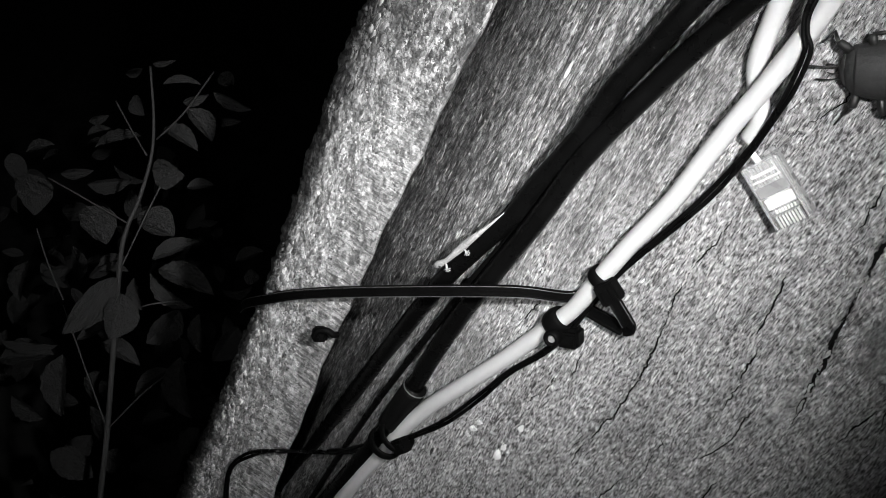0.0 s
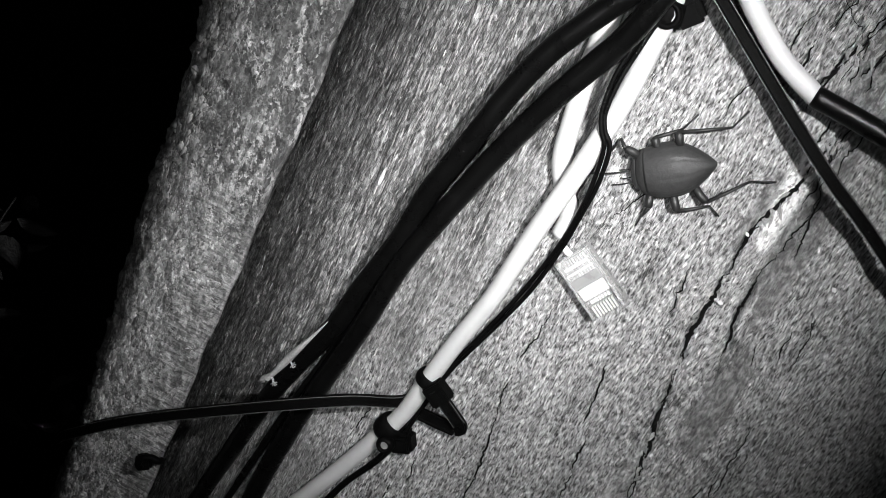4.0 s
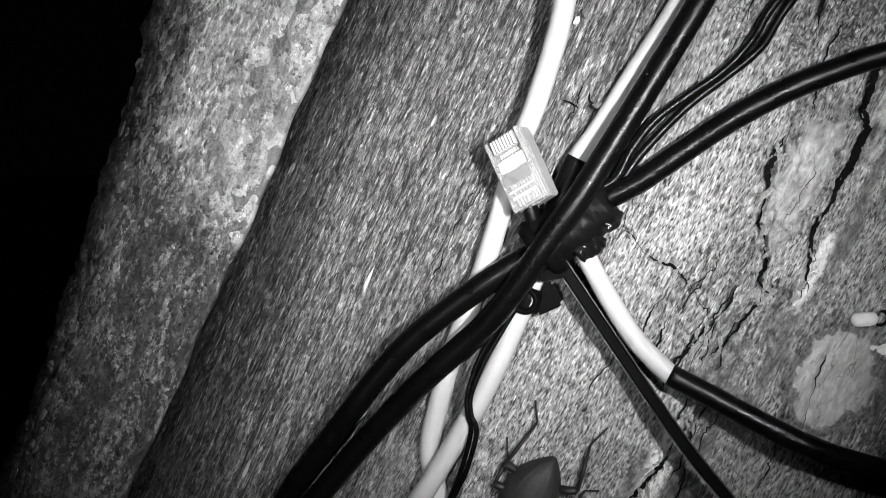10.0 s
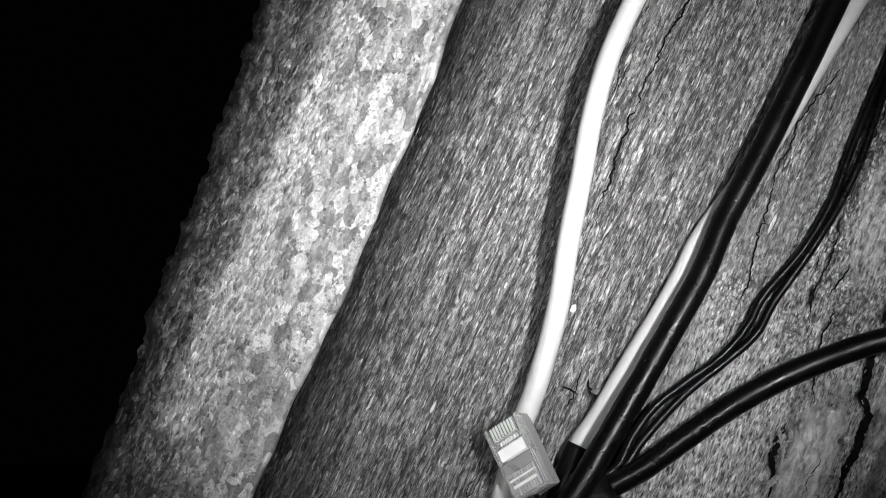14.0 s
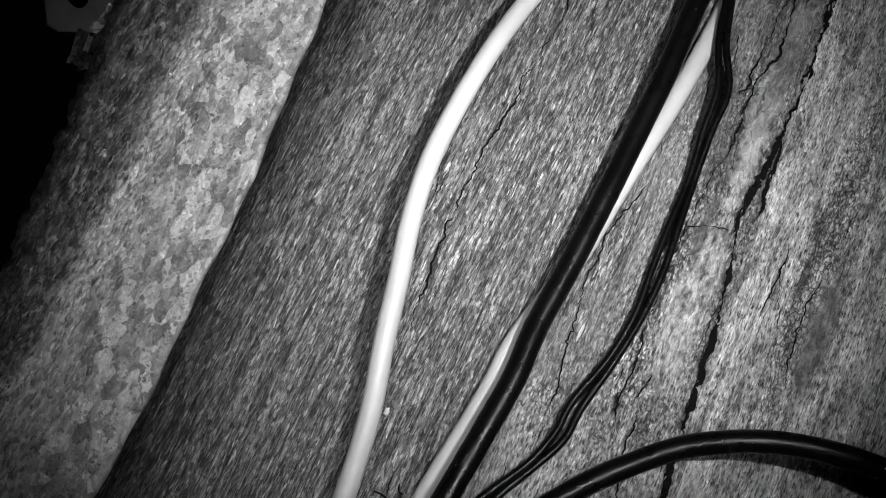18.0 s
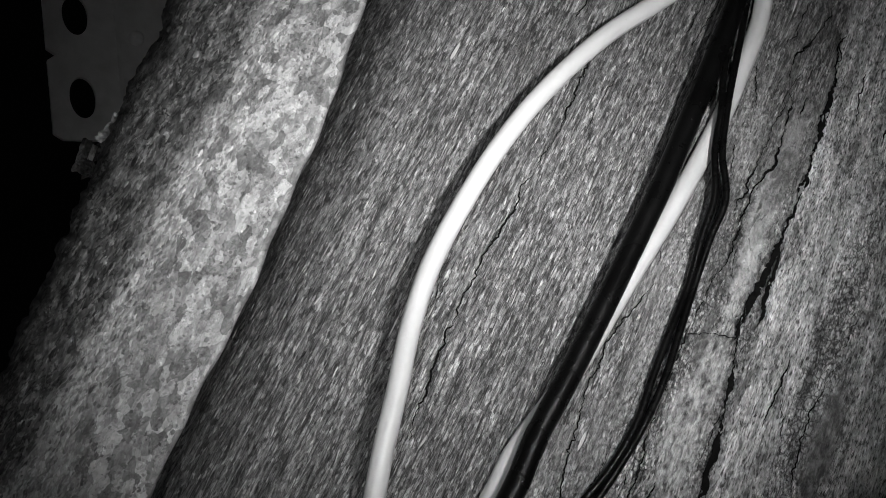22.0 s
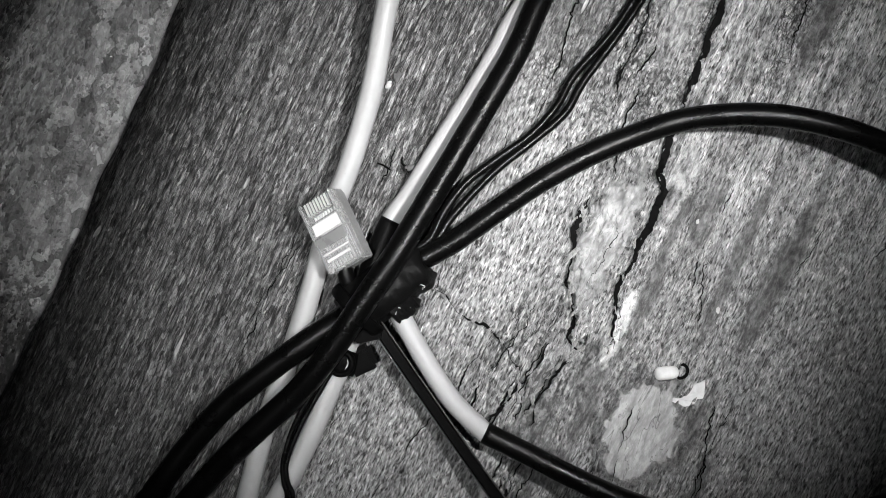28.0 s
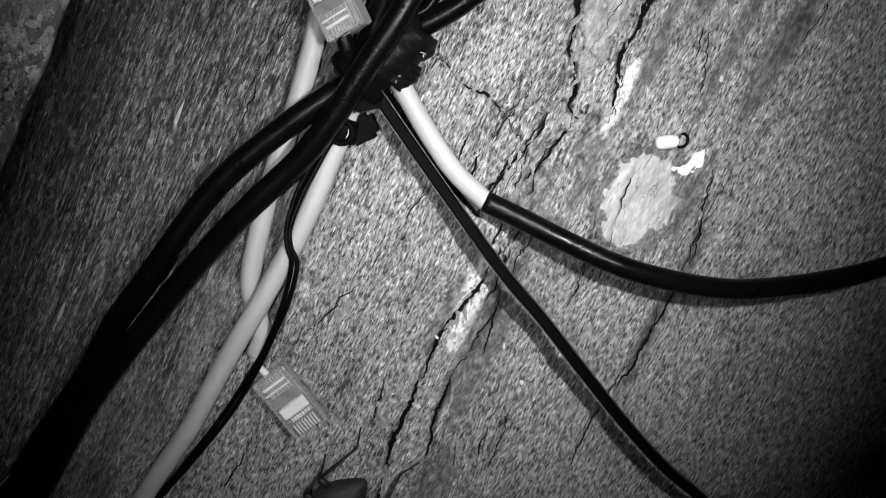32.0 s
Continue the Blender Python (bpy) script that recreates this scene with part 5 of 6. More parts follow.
# plug that dangles over the white cable
def free_plug():
    root = thing("plug_lead", "clear network plug hanging over the white cable", "plug")
    x = (spot(-19.0, -9.2, 14) - spot(-3.9, -22.2, 14)).normalized()
    x = (x + 0.12 * INTO).normalized()
    out = -INTO * 0.9 - 0.42 * (0.73 * ACROSS + 0.68 * ALONG)
    y = out.cross(x).normalized()
    m = Matrix((x, y, x.cross(y))).transposed().to_4x4()
    m.translation = spot(-10.9, -15.6, 13.5)
    build_plug(m, root, "clear network plug tilted on its side")
    part("lead", tube(spline([spot(-4.6, -22.5, 11), spot(-1, -27, 10), spot(3, -31, 8)], 6), 0.0024, 12), BLACK, root)


free_plug()

# ---------------------------------------------------------------- small things on the bark
def capsule(length, radius):
    pts = [Vector((x * length, 0, 0)) for x in (-0.5, -0.47, -0.42, -0.33, -0.1, 0.15, 0.35, 0.44, 0.48, 0.5)]
    return tube(pts, [radius * r for r in (0.25, 0.55, 0.8, 0.96, 1.0, 1.0, 0.95, 0.75, 0.5, 0.2)], 14, 0.04, 5)


peg = thing("wall_plug", "pale plastic peg sunk in the trunk", "peg")
ob = part("peg_body", capsule(0.0074, 0.0020), LICHEN, peg)
ob.matrix_world = seat(95, -13, 1.2, 62)
ob = part("hole_rim", ring_mesh(Vector(), Vector((0, 0, 1)), 0.0021, 0.0005), GAP_SHADE, peg)
ob.matrix_world = seat(98.8, -10.8, 0.2)


def flake(s, a, size, seed, label, turn=0, mat=LICHEN, lift=0.4, thick=0.3):
    """A small torn chip with an uneven outline."""
    rng = random.Random(seed)
    n = 14
    bm = bmesh.new()
    low, top = [], []
    for k in range(n):
        c = 2 * math.pi * k / n
        r = size * rng.uniform(0.55, 1.0) * 0.001
        x, y = r * math.cos(c), 0.6 * r * math.sin(c)
        low.append(bm.verts.new((x, y, 0)))
        top.append(bm.verts.new((x * 0.9, y * 0.9, thick * 0.001 * rng.uniform(0.7, 1.6))))
    bm.faces.new(low[::-1])
    cen = bm.verts.new((0, 0, thick * 0.0017))
    for k in range(n):
        bm.faces.new((low[k], low[(k + 1) % n], top[(k + 1) % n], top[k]))
        bm.faces.new((top[k], top[(k + 1) % n], cen))
    ob = part("bark_chip", bm, mat)
    ob.matrix_world = seat(s, a, lift, turn)
    return tagged(ob, label, "chip", "chips on the bark")


flake(105.5, -14.8, 6.0, 1, "pale torn chip stuck to the bark", 30)
flake(103.0, -18.2, 4.6, 2, "pale torn chip stuck to the bark", 80)
flake(-13.6, 29.4, 1.6, 3, "small pale resin drop beside the white cable", 0, LICHEN, 0.4, 1.2)
flake(-12.2, 32.6, 2.2, 4, "small grey resin drop beside the white cable", 0, WOOD, 0.4, 0.8)
flake(-0.7, -262.2, 2.4, 5, "white spot of lichen on the bark", 5)
flake(-2.6, -274.6, 2.2, 6, "white spot of lichen on the bark", 5)
flake(-3.2, -279.4, 3.4, 7, "white spot of lichen on the bark", 5)
flake(-15.8, -275.2, 2.8, 8, "grey crust of lichen on the bark", 50, CRUST)
flake(-15.0, -271.0, 2.0, 9, "grey crust of lichen on the bark", 50, CRUST)
flake(-16.6, -279.0, 1.8, 12, "grey crust of lichen on the bark", 80, CRUST)
flake(2.0, 10.5, 2.0, 10, "grey splinter beside the white cable", 60, WOOD, 1.2, 1.0)
for k, (s, a) in enumerate([(84.5, 31.0), (95, 62), (76, -72), (58, -95), (101, 10), (47, 171), (24, 159), (62, -118), (88, -98), (70, 24)]):
    flake(s, a, 0.9 + 0.3 * (k % 3), 20 + k, "tiny pale speck on the bark", k * 40, LICHEN, 0.5, 0.5)

# ---------------------------------------------------------------- steel bracket behind the trunk
def slotted_flange(width, spacing, count, hole_w, hole_l, thick):
    """A strip of steel with oval holes, upwards from its lower end."""
    bm = bmesh.new()
    n = 28
    for c in range(count):
        z0 = c * spacing
        for level in (0, 1):
            y = -level * thick
            inner, outer = [], []
            for k in range(n):
                t = 2 * math.pi * k / n
                dx, dz = math.cos(t), math.sin(t)
                inner.append(bm.verts.new((width * 0.45 + dx * hole_w / 2, y, z0 + spacing / 2 + dz * hole_l / 2)))
                f = 1 / max(abs(dx) / (0.45 if dx < 0 else 0.55) / width, abs(dz) * 2 / spacing)
                outer.append(bm.verts.new((width * 0.45 + dx * f, y, z0 + spacing / 2 + dz * f)))
            if level:
                for k in range(n):
                    j = (k + 1) % n
                    bm.faces.new((prev_in[k], prev_in[j], inner[j], inner[k]))
                    bm.faces.new((prev_out[j], prev_out[k], outer[k], outer[j]))
            for k in range(n):
                j = (k + 1) % n
                bm.faces.new((inner[k], inner[j], outer[j], outer[k]))
            prev_in, prev_out = inner, outer
    bmesh.ops.remove_doubles(bm, verts=bm.verts[:], dist=0.0001)
    return bm


bracket = thing("steel_bracket", "galvanised slotted steel angle fixed behind the trunk", "bracket")
bracket.matrix_world = Matrix.Translation(EYE + 1.65 * Vector((0.0520, 0.50, 0.2222))) @ pose(0, 0, 0, 0, -10.5, 0) @ Matrix.Scale(1.65, 4)
part("slotted_flange", slotted_flange(0.033, 0.0436, 8, 0.0122, 0.0215, 0.0022), ZINC, bracket)
bm = bmesh.new()
box(bm, 0.055, 0.006, 0.175, 0.044, 0.0022, 0.35, 0.0005)
box(bm, 0.0335, -0.001, 0.175, 0.003, 0.004, 0.35, 0.001)
part("plain_flange", bm, ZINC, bracket)
bm = bmesh.new()
bmesh.ops.create_icosphere(bm, subdivisions=2, radius=0.004)
part("weld_bead", bm, ZINC, bracket).location = (0.045, 0.004, 0.058)

# torn bark flap under the bracket
def bark_flap(s, a, q, w, l, seed, turn, mat):
    rng = random.Random(seed)
    bm = bmesh.new()
    grid = [[bm.verts.new(((i / 6 - 0.5) * w + rng.uniform(-1, 1) * w * 0.09, (j / 8 - 0.5) * l + rng.uniform(-1, 1) * l * 0.04,
                           0.25 * w * math.cos((i / 6 - 0.5) * 2.2) + rng.uniform(-1, 1) * w * 0.13)) for i in range(7)] for j in range(9)]
    for j in range(8):
        for i in range(6):
            bm.faces.new((grid[j][i], grid[j][i + 1], grid[j + 1][i + 1], grid[j + 1][i]))
    bmesh.ops.solidify(bm, geom=bm.faces[:], thickness=0.0012)
    ob = part("bark_flap", bm, mat)
    m = Matrix((ACROSS, ALONG, -INTO)).transposed().to_4x4() @ pose(0, 0, 0, 0, 25, turn)
    m.translation = Vector(place(np.float64(s * 0.001), np.float64(a * 0.001), q * 0.001))
    ob.matrix_world = m
    return tagged(ob, "curled flap of torn bark on the rim of the trunk", "bark", "bark flaps")


LIFTED = simple("lifted_bark", 0.05, 0.9, 0.0, 0.8, 700, 0.002)
PEELED = simple("peeled_bark", 0.24, 0.9, 0.0, 0.7, 500, 0.002)
bark_flap(-141.6, 101.0, 42, 0.0085, 0.012, 1, -8, PEELED)
bark_flap(-144.2, 91.5, 60, 0.005, 0.012, 2, -25, LIFTED)
bark_flap(-146.4, 90.0, 62, 0.0045, 0.014, 3, 12, LIFTED)
bark_flap(-143.0, 87.0, 58, 0.006, 0.008, 4, 40, LIFTED)
bark_flap(-138.2, 105.0, 40, 0.0022, 0.011, 5, -12, LIFTED)
bark_flap(-144.6, 92.5, 56, 0.002, 0.006, 6, 10, PEELED)


# ---------------------------------------------------------------- gecko
def build_gecko():
    g = thing("gecko", "small pale gecko clinging to the black cable", "gecko")
    mid = spline([spot(-57.2, -222.2, 13), spot(-56.3, -220.8, 13.4), spot(-54.4, -217.6, 13.2), spot(-52.3, -211.5, 13.2), spot(-50.4, -205.5, 13), spot(-48.6, -200.8, 12.6)], 6)
    n = len(mid)
    prof = [0.45, 1.0, 1.3, 1.2, 0.85, 0.95, 1.2, 1.3, 1.25, 1.05, 0.8]
    radii = [0.0011 * float(np.interp(i / (n - 1), np.linspace(0, 1, len(prof)), prof)) for i in range(n)]
    part("body", tube(mid, radii, 14, 0.03, 1), SKIN, g)
    tail = spline([spot(-48.6, -200.8, 12.6), spot(-47.4, -197.5, 12.3), spot(-45.8, -193, 11.8), spot(-44.3, -188.5, 11.2)], 6)
    part("tail", tube(tail, [0.00088 * (1 - 0.8 * i / (len(tail) - 1)) for i in range(len(tail))], 12), SKIN, g)
    for (sx, sa, ex, ea) in ((-51.9, -209.6, -49.4, -210.2), (-54.8, -218.6, -52.8, -220.4)):
        leg = part("leg", tube(spline([spot(sx, sa, 13), spot((sx + ex) / 2, (sa + ea) / 2 + 0.5, 13.2), spot(ex, ea, 12.8)], 5), 0.00042, 8), SKIN, g)
        for k in range(5):
            c = math.atan2(ea - sa, ex - sx) + (k - 2) * 0.72
            part("toe", tube([spot(ex, ea, 12.8), spot(ex + 0.7 * math.cos(c), ea + 0.7 * math.sin(c), 12.9), spot(ex + 1.35 * math.cos(c), ea + 1.35 * math.sin(c), 12.7)], [0.0002, 0.00016, 0.00026], 6), SKIN, leg)
    for k in (-1, 1):
        bm = bmesh.new()
        bmesh.ops.create_icosphere(bm, subdivisions=2, radius=0.00045)
        eye = part("eye", bm, SHELL, g)
        eye.location = spot(-56.3 + 0.9 * k, -220.9 - 0.5 * k, 14.1)


build_gecko()


# ---------------------------------------------------------------- beetle, head towards +x, z off the bark
def build_beetle():
    b = thing("beetle", "dark ribbed beetle walking over the bark", "beetle")
    rows, cols = 36, 96
    verts, faces = [], []
    L, Wd, Ht = 0.0204, 0.0084, 0.0064
    for i in range(rows + 1):
        u = i / rows
        x = -0.0118 + L * u
        w = Wd * (math.sin(math.pi * min(0.5, 0.012 + 0.74 * u)) ** 0.82 if u < 0.66 else 1 - 0.16 * ((u - 0.66) / 0.34) ** 2)
        for j in range(cols):
            c = 2 * math.pi * j / cols
            groove = 0.022 * max(0, math.cos(9 * c)) ** 6 * (1 if math.sin(c) > 0.05 else 0) * math.sin(math.pi * min(1, u * 1.02))
            zz = math.sin(c)
            verts.append((x, w * math.cos(c) * (1 - groove), 0.0022 + (Ht * zz * (1 - groove) if zz > 0 else 0.0016 * zz) * (w / Wd) ** 0.7))
    for i in range(rows):
        for j in range(cols):
            a, c = i * cols + j, i * cols + (j + 1) % cols
            faces.append((a, c, c + cols, a + cols))
    faces += [tuple(range(cols))[::-1], tuple(range(rows * cols, (rows + 1) * cols))]
    part("grooved_shell", mesh_of("grooved_shell", verts, faces), SHELL, b, "dark grooved shell")
    for name, x0, ln, w0, w1, ht in (("thorax", 0.0070, 0.0046, 0.0081, 0.0060, 0.0058), ("head", 0.0108, 0.0022, 0.0056, 0.0038, 0.0034)):
        verts, faces = [], []
        for i in range(9):
            u = i / 8
            w = (w0 + (w1 - w0) * u) * (math.sin(math.pi * (0.2 + 0.68 * u)) ** 0.4)
            for j in range(24):
                c = 2 * math.pi * j / 24
                zz = math.sin(c)
                verts.append((x0 + ln * u, w * math.cos(c), 0.0021 + (ht * zz if zz > 0 else 0.0012 * zz) * (w / w0)))
        for i in range(8):
            for j in range(24):
                a, c = i * 24 + j, i * 24 + (j + 1) % 24
                faces.append((a, c, c + 24, a + 24))
        faces += [tuple(range(24))[::-1], tuple(range(8 * 24, 9 * 24))]
        part(name, mesh_of(name, verts, faces), SHELL, b)
    part("pale_speck", one_box(0.0008, -0.0036, 0.0073, 0.0011, 0.0005, 0.0003, bevel=0.0001), SKIN, b, "pale speck on the shell")
    for y0, line in ((-0.0012, ((0.0132, 0.003), (0.0185, 0.0036), (0.0250, 0.002))), (0.0022, ((0.0128, 0.003), (0.0160, 0.0030), (0.0195, 0.0012)))):
        part("antenna", tube(spline([Vector((x, y0 * (1 + 0.15 * i), z)) for i, (x, z) in enumerate(line)], 6), 0.00024, 7), LIMB, b)
    for k in (-1, 1):
        part("palp", tube([Vector((0.0134, k * 0.001, 0.002)), Vector((0.0152, k * 0.0014, 0.0012)), Vector((0.0166, k * 0.0012, 0.0003))], 0.0002, 6), LIMB, b)
    legs = {"front_right": ((57, -34), (80, -50), (87, -64), (108, -44)), "middle_right": ((25, -38), (27, -62), (-21, -67), (-50, -88)), "hind_right": ((-13, -40), (-15, -66), (-103, -58), (-134, -82)),
            "front_left": ((50, 40), (56, 62), (72, 80), (86, 98)), "middle_left": ((12, 42), (7, 74), (-48, 76), (-61, 98)), "hind_left": ((-26, 36), (-45, 64), (-122, 40), (-164, 48))}
    made = []
    for where, knee in legs.items():
        (x0, y0), (x1, y1), (x2, y2), (x3, y3) = ((x * 0.000167, y * 0.000167) for x, y in knee)
        leg = thing("leg", "", "")
        leg.parent = b
        leg.matrix_local = pose(x0, y0, 0.0024)

        def at(x, y, z):
            return Vector((x - x0, y - y0, z - 0.0024))

        part("femur", tube([at(x0 * 0.96, y0 * 0.8, 0.0026), at((x0 + x1) / 2, (y0 + y1) / 2, 0.0038), at(x1 * 0.9 + x0 * 0.1, y1 * 0.9 + y0 * 0.1, 0.0040), at(x1, y1, 0.0038)], [0.0012, 0.0013, 0.0012, 0.0006], 12), LIMB, leg)
        part("shin", tube([at(x1, y1, 0.0040), at((x1 + x2) / 2, (y1 + y2) / 2, 0.0030), at(x2, y2, 0.0012)], [0.0006, 0.0006, 0.0004], 8), LIMB, leg)
        part("foot", tube([at(x2, y2, 0.0012), at((x2 + x3) / 2, (y2 + y3) / 2, 0.0008), at(x3, y3, 0.0006)], 0.0003, 6), LIMB, leg)
        made.append((leg, x0, y0, where))
    return b, made


BEETLE, LEGS = build_beetle()


def stride(x0, y0, where):
    """A leg's poses while the beetle walks: neighbours and opposite legs swing in turn."""
    late = where in ("front_left", "middle_right", "hind_left")
    side = -1 if y0 < 0 else 1
    rows = [(0, 0), (1.8, 0), (2.2, 5), (2.6, -5), (3, 0), (3.6, 0), (5.3, 0)]
    rows += [(5.3 + 0.35 * (i + 1), (9 if (i + late) % 2 else -9)) for i in range(5)] + [(7.3, 0), (7.5, 0)]
    rows += [(7.5 + 0.35 * (i + 1), (9 if (i + late) % 2 else -9)) for i in range(6)] + [(10, 0), (30, 0), (30.4, 6), (30.8, -4), (31.2, 0), (32, 0)]
    return [(t, pose(x0, y0, 0.0024, 0, 0, side * v)) for t, v in rows]


def crawl(s, a, ds, da):
    """The beetle's pose at s, a, heading along ds, da on the trunk."""
    return seat(s, a, 0.6, math.degrees(math.atan2(ds, da))) @ Matrix.Scale(0.86, 4)


# ---------------------------------------------------------------- shrub in the dark beside the trunk
def leaf_mesh(length, width, curl, seed):
    rng = random.Random(seed)
    verts, faces = [], []
    n, m = 18, 4
    for i in range(n + 1):
        u = i / n
        w = width * 0.5 * (math.sin(math.pi * u**0.85) ** 0.8 + 0.02)
        for j in range(-m, m + 1):
            v = j / m
            verts.append((length * u, w * v * (1 + 0.05 * rng.uniform(-1, 1)), curl * length * math.sin(u * 2.4) + 0.3 * w * abs(v) + 0.016 * length * math.sin(u * 34 - abs(v) * 4) * abs(v)))
    k = 2 * m + 1
    for i in range(n):
        for j in range(2 * m):
            faces.append((i * k + j, i * k + j + 1, (i + 1) * k + j + 1, (i + 1) * k + j))
    return mesh_of("leaf", verts, faces)


# base and tip of each leaf in a picture plane through the shrub, its width, and how far behind the plane it hangs
LEAVES = [(270, 114, 313, 107, 10, 0), (331, 193, 370, 254, 32, 0), (291, 227, 356, 276, 29, 0), (270, 301, 335, 312, 50, 0), (331, 332, 378, 328, 20, 0), (245, 380, 306, 420, 47, 0), (151, 366, 188, 434, 47, 0), (155, 326, 230, 315, 25, 2), (169, 261, 252, 243, 25, 2), (288, 150, 356, 154, 16, 0), (324, 182, 374, 168, 16, 0), (378, 164, 445, 193, 20, 0), (381, 215, 428, 215, 14, 1)]
LEAVES += [(388, 132, 414, 154, 29, 2), (18, 272, 43, 326, 32, 1), (50, 308, 68, 387, 50, 1), (270, 459, 353, 431, 29, 0), (281, 477, 381, 528, 40, 0), (266, 484, 349, 542, 32, 0), (237, 492, 259, 549, 36, 0), (216, 520, 194, 600, 50, 0), (209, 492, 119, 592, 50, 0), (317, 549, 259, 607, 43, 0), (353, 556, 360, 625, 32, 0), (421, 578, 374, 636, 40, 1), (320, 632, 345, 740, 54, 0)]
LEAVES += [(112, 628, 115, 736, 61, 1), (299, 654, 245, 704, 25, 1), (180, 607, 255, 650, 29, 1), (191, 574, 137, 603, 22, 1), (50, 463, 43, 535, 43, 2), (0, 636, 101, 628, 43, 2), (0, 600, 101, 610, 22, 2), (317, 779, 230, 823, 65, 1), (252, 751, 309, 736, 22, 1), (353, 758, 324, 808, 36, 1), (237, 859, 327, 837, 43, 2), (209, 794, 201, 841, 36, 2), (417, 463, 468, 448, 22, 2)]
LEAVES += [(432, 492, 460, 492, 32, 2), (173, 474, 230, 459, 18, 1), (176, 481, 230, 484, 18, 1), (47, 269, 97, 258, 22, 2), (108, 308, 165, 301, 18, 2), (155, 240, 205, 231, 16, 2), (158, 215, 194, 204, 14, 2), (223, 132, 252, 121, 14, 2), (237, 170, 260, 205, 30, 2), (20, 700, 80, 740, 40, 2), (90, 800, 160, 850, 50, 2), (330, 405, 360, 360, 22, 2), (350, 395, 392, 392, 14, 2), (400, 560, 440, 610, 30, 2)]


def build_shrub():
    shrub = thing("shrub", "dim leafy shrub in the dark behind the trunk", "shrub")
    base = aim(0, -25.88)
    rot, f = base.to_3x3(), 1963.0

    def spot_at(x, y, d):
        return EYE + rot @ Vector(((x - 784) / f * d, (441 - y) / f * d, -d))

    D0 = 0.78
    stems = [[(266, 118, D0), (272, 211, D0), (268, 276, D0), (248, 348, D0), (227, 398, D0), (214, 450, D0), (205, 560, D0 + 0.015), (190, 760, D0 + 0.040), (170, 1000, D0 + 0.050), (150, 1700, D0 + 0.025)],
             [(225, 395, D0), (144, 348, D0 + 0.005), (86, 315, D0 + 0.010)], [(260, 276, D0), (230, 225, D0 + 0.010), (205, 179, D0 + 0.015)], [(277, 247, D0), (300, 226, D0 - 0.005), (331, 193, D0 - 0.010), (378, 128, D0 + 0.02)],
             [(112, 531, D0 + 0.050), (86, 470, D0 + 0.040), (65, 405, D0 + 0.030)], [(284, 330, D0 + 0.01), (259, 380, D0 + 0.01), (230, 441, D0 + 0.01), (216, 470, D0 + 0.01)], [(205, 560, D0 + 0.015), (262, 540, D0), (318, 532, D0)],
             [(190, 760, D0 + 0.040), (260, 690, D0 + 0.015), (330, 640, D0)], [(190, 760, D0 + 0.040), (150, 650, D0 + 0.040), (112, 540, D0 + 0.050)]]
    for i, st in enumerate(stems):
        line = spline([spot_at(*p) for p in st], 6)
        if i == 0:
            line += [line[-1].lerp(Vector((line[-1].x - 0.03, line[-1].y + 0.02, -0.02)), k / 6) for k in range(1, 7)]
        r = 0.0017 if i == 0 else 0.0008
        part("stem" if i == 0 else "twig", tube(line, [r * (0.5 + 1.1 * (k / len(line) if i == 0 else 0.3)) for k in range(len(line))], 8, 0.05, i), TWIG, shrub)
    shapes = [leaf_mesh(1.0, 1.0, 0.04 + 0.04 * (k % 4), k) for k in range(6)]
    rng = random.Random(12)

    def hang(x, y, d, px, ang, ratio, tilt):
        m = Matrix.Translation(spot_at(x, y, d)) @ rot.to_4x4() @ pose(0, 0, 0, 0, 0, ang) @ pose(0, 0, 0, tilt, rng.uniform(-18, 18), 0)
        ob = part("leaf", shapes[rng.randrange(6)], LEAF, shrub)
        size = px / f * d
        ob.matrix_world = m @ Matrix.Diagonal((size, size * ratio, size, 1))

    for x0, y0, x1, y1, wide, back in LEAVES:
        ln = math.hypot(x1 - x0, y1 - y0)
        tilt = rng.choice((-1, 1)) * rng.uniform(15, 48)
        hang(x0, y0, D0 + 0.09 * back + rng.uniform(-0.02, 0.03), ln, -math.degrees(math.atan2(y1 - y0, x1 - x0)), min(1.0, wide / ln / math.cos(radians(tilt))), tilt)
    for k in range(120):
        y = rng.uniform(250, 950)
        x = rng.uniform(10, 200 + min(270, y * 0.45))
        hang(x, y, D0 + rng.uniform(0.35, 0.9), rng.uniform(35, 70), rng.uniform(-180, 180), rng.uniform(0.4, 0.65), rng.uniform(-60, 60))


build_shrub()


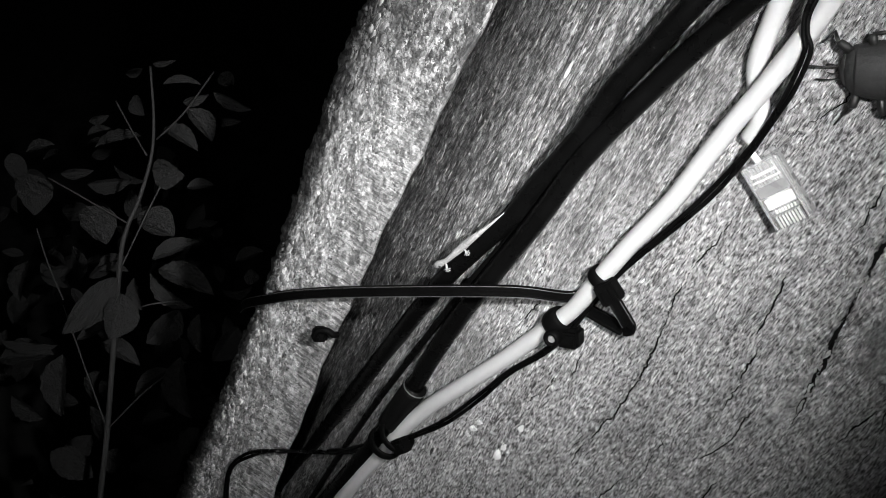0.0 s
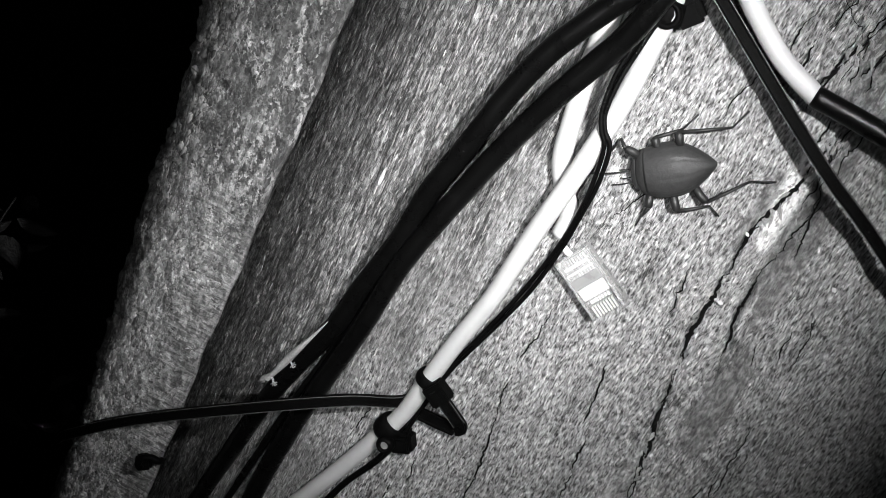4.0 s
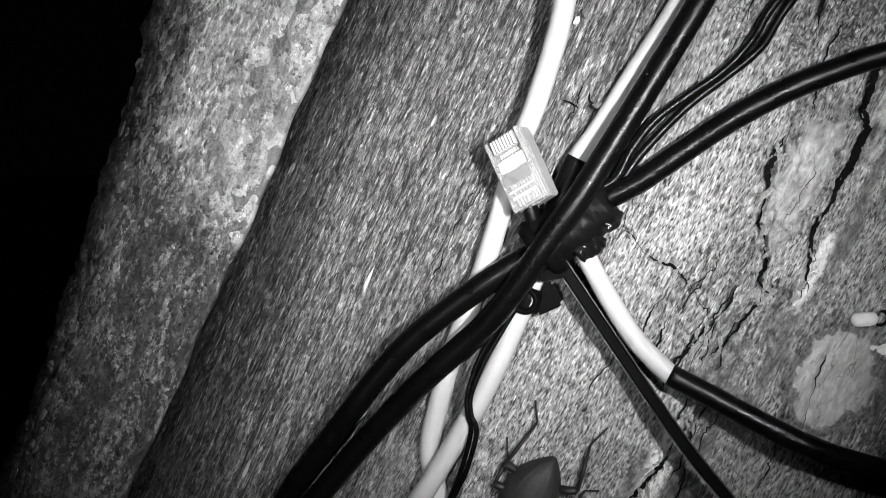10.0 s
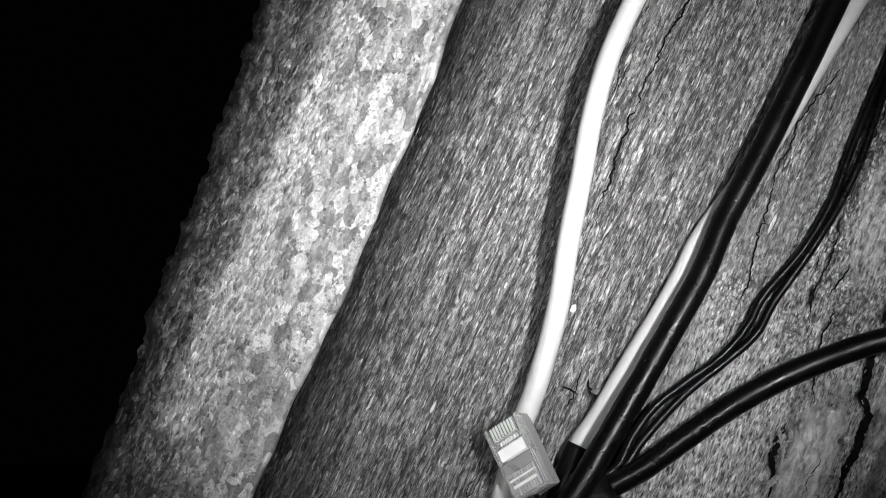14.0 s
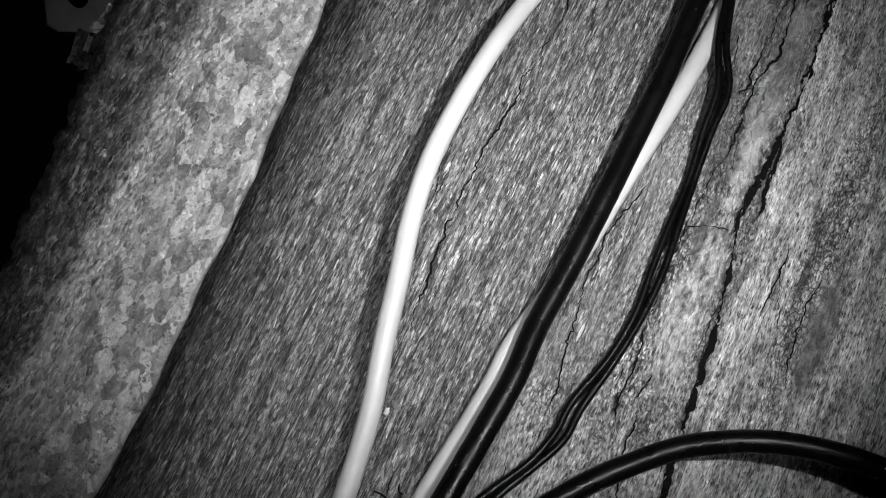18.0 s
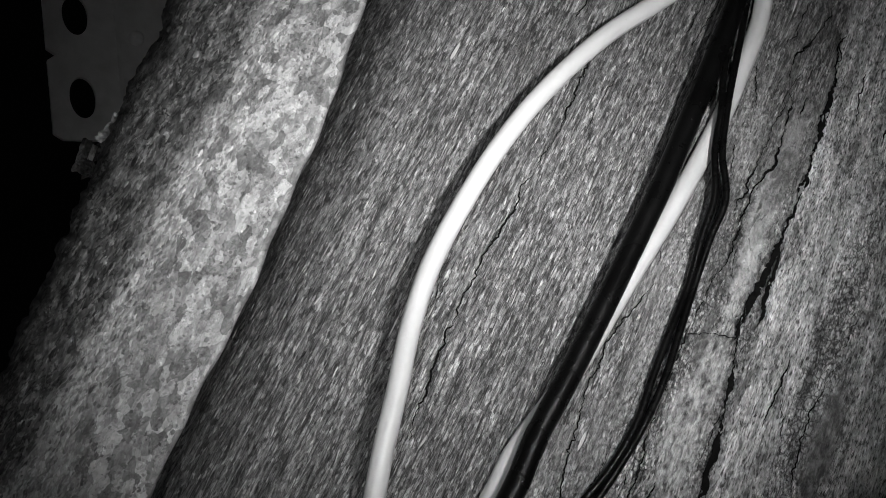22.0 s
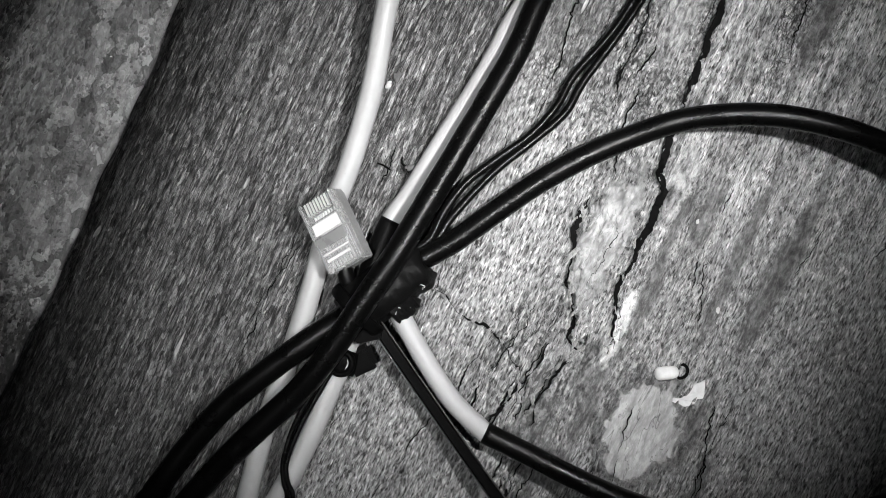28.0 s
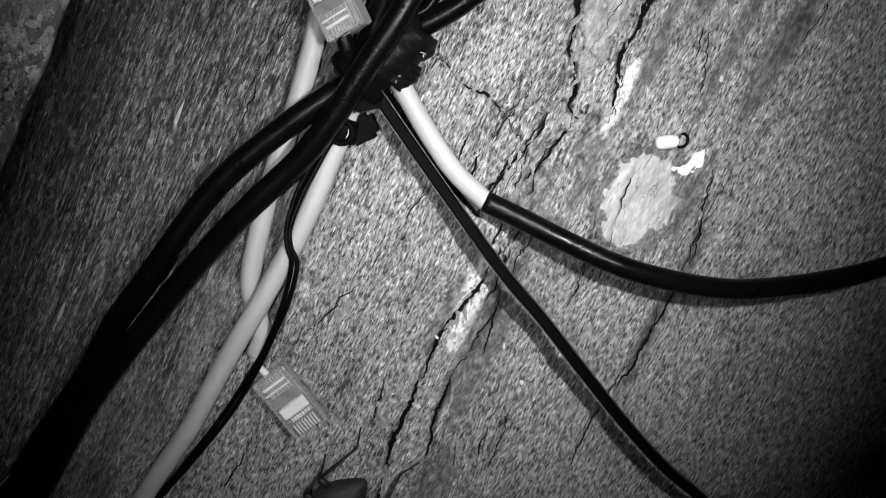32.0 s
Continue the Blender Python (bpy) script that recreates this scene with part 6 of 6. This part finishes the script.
# ---------------------------------------------------------------- infrared lamp on the panning head
def build_lamp():
    """Diodes sunk in deep cups beside the lens, turned in towards the middle of the view."""
    lamp = thing("infrared_lamp", "infrared lamp of the panning head", "lamp")
    for x, y, inward, upward, R, DEEP in LAMPS:
        m = Matrix.Translation((x, y, 0.0)) @ pose(0, 0, 0, upward, inward, 0)
        bm = bmesh.new()
        bmesh.ops.create_circle(bm, cap_ends=True, segments=24, radius=R)
        diode = part("diode", mesh_from_bm("diode", bm), GLOW, lamp)
        diode.matrix_local = m
        bm = bmesh.new()
        bmesh.ops.create_cone(bm, cap_ends=False, segments=24, radius1=R * 1.04, radius2=R * 1.04, depth=DEEP, matrix=Matrix.Translation((0, 0, 0.002 - DEEP / 2)))
        bmesh.ops.create_circle(bm, cap_ends=True, segments=24, radius=R * 1.04, matrix=Matrix.Translation((0, 0, 0.002)))
        cup = part("cup", mesh_from_bm("cup", bm), CUP, lamp)
        cup.matrix_local = m
    return lamp


LAMPS = [(0.095, 0.03, 12.0, -1.0, 0.0085, 0.036), (-0.05, -0.03, -4.0, 8.0, 0.0045, 0.019)]
LAMP = build_lamp()


# ---------------------------------------------------------------- what moves
def motions():
    walk(LAMP, PATH)
    for leg, x0, y0, where in LEGS:
        walk(leg, stride(x0, y0, where))
    walk(BEETLE, [(0, crawl(31, -84, -21, -13)), (2, crawl(30.8, -84.3, -21, -14)), (3, crawl(30.4, -86.0, -21.6, -14.6)), (3.5, crawl(30.3, -86.4, -21, -14.8)),
                  (5.5, crawl(30.6, -88.6, -19.5, -16.5)), (6, crawl(31.0, -89.6, -18, -17.2)), (6.5, crawl(31.6, -91.2, -15, -19.5)), (7, crawl(31.7, -91.8, -13.4, -20.6)),
                  (7.5, crawl(31.7, -92.1, -11, -21)), (8, crawl(31.9, -93.8, -7, -21.5)), (8.5, crawl(32.2, -95.6, -4.5, -21.8)), (9, crawl(32.4, -97.4, -3, -22)), (10, crawl(32.6, -98.6, -3, -22)),
                  (20, crawl(45, -128, -6, -21)), (30, crawl(51, -153, -8, -21)), (31, crawl(52.0, -155.6, -9, -20.5)), (32, crawl(52.0, -157, -9, -20.5))])


motions()
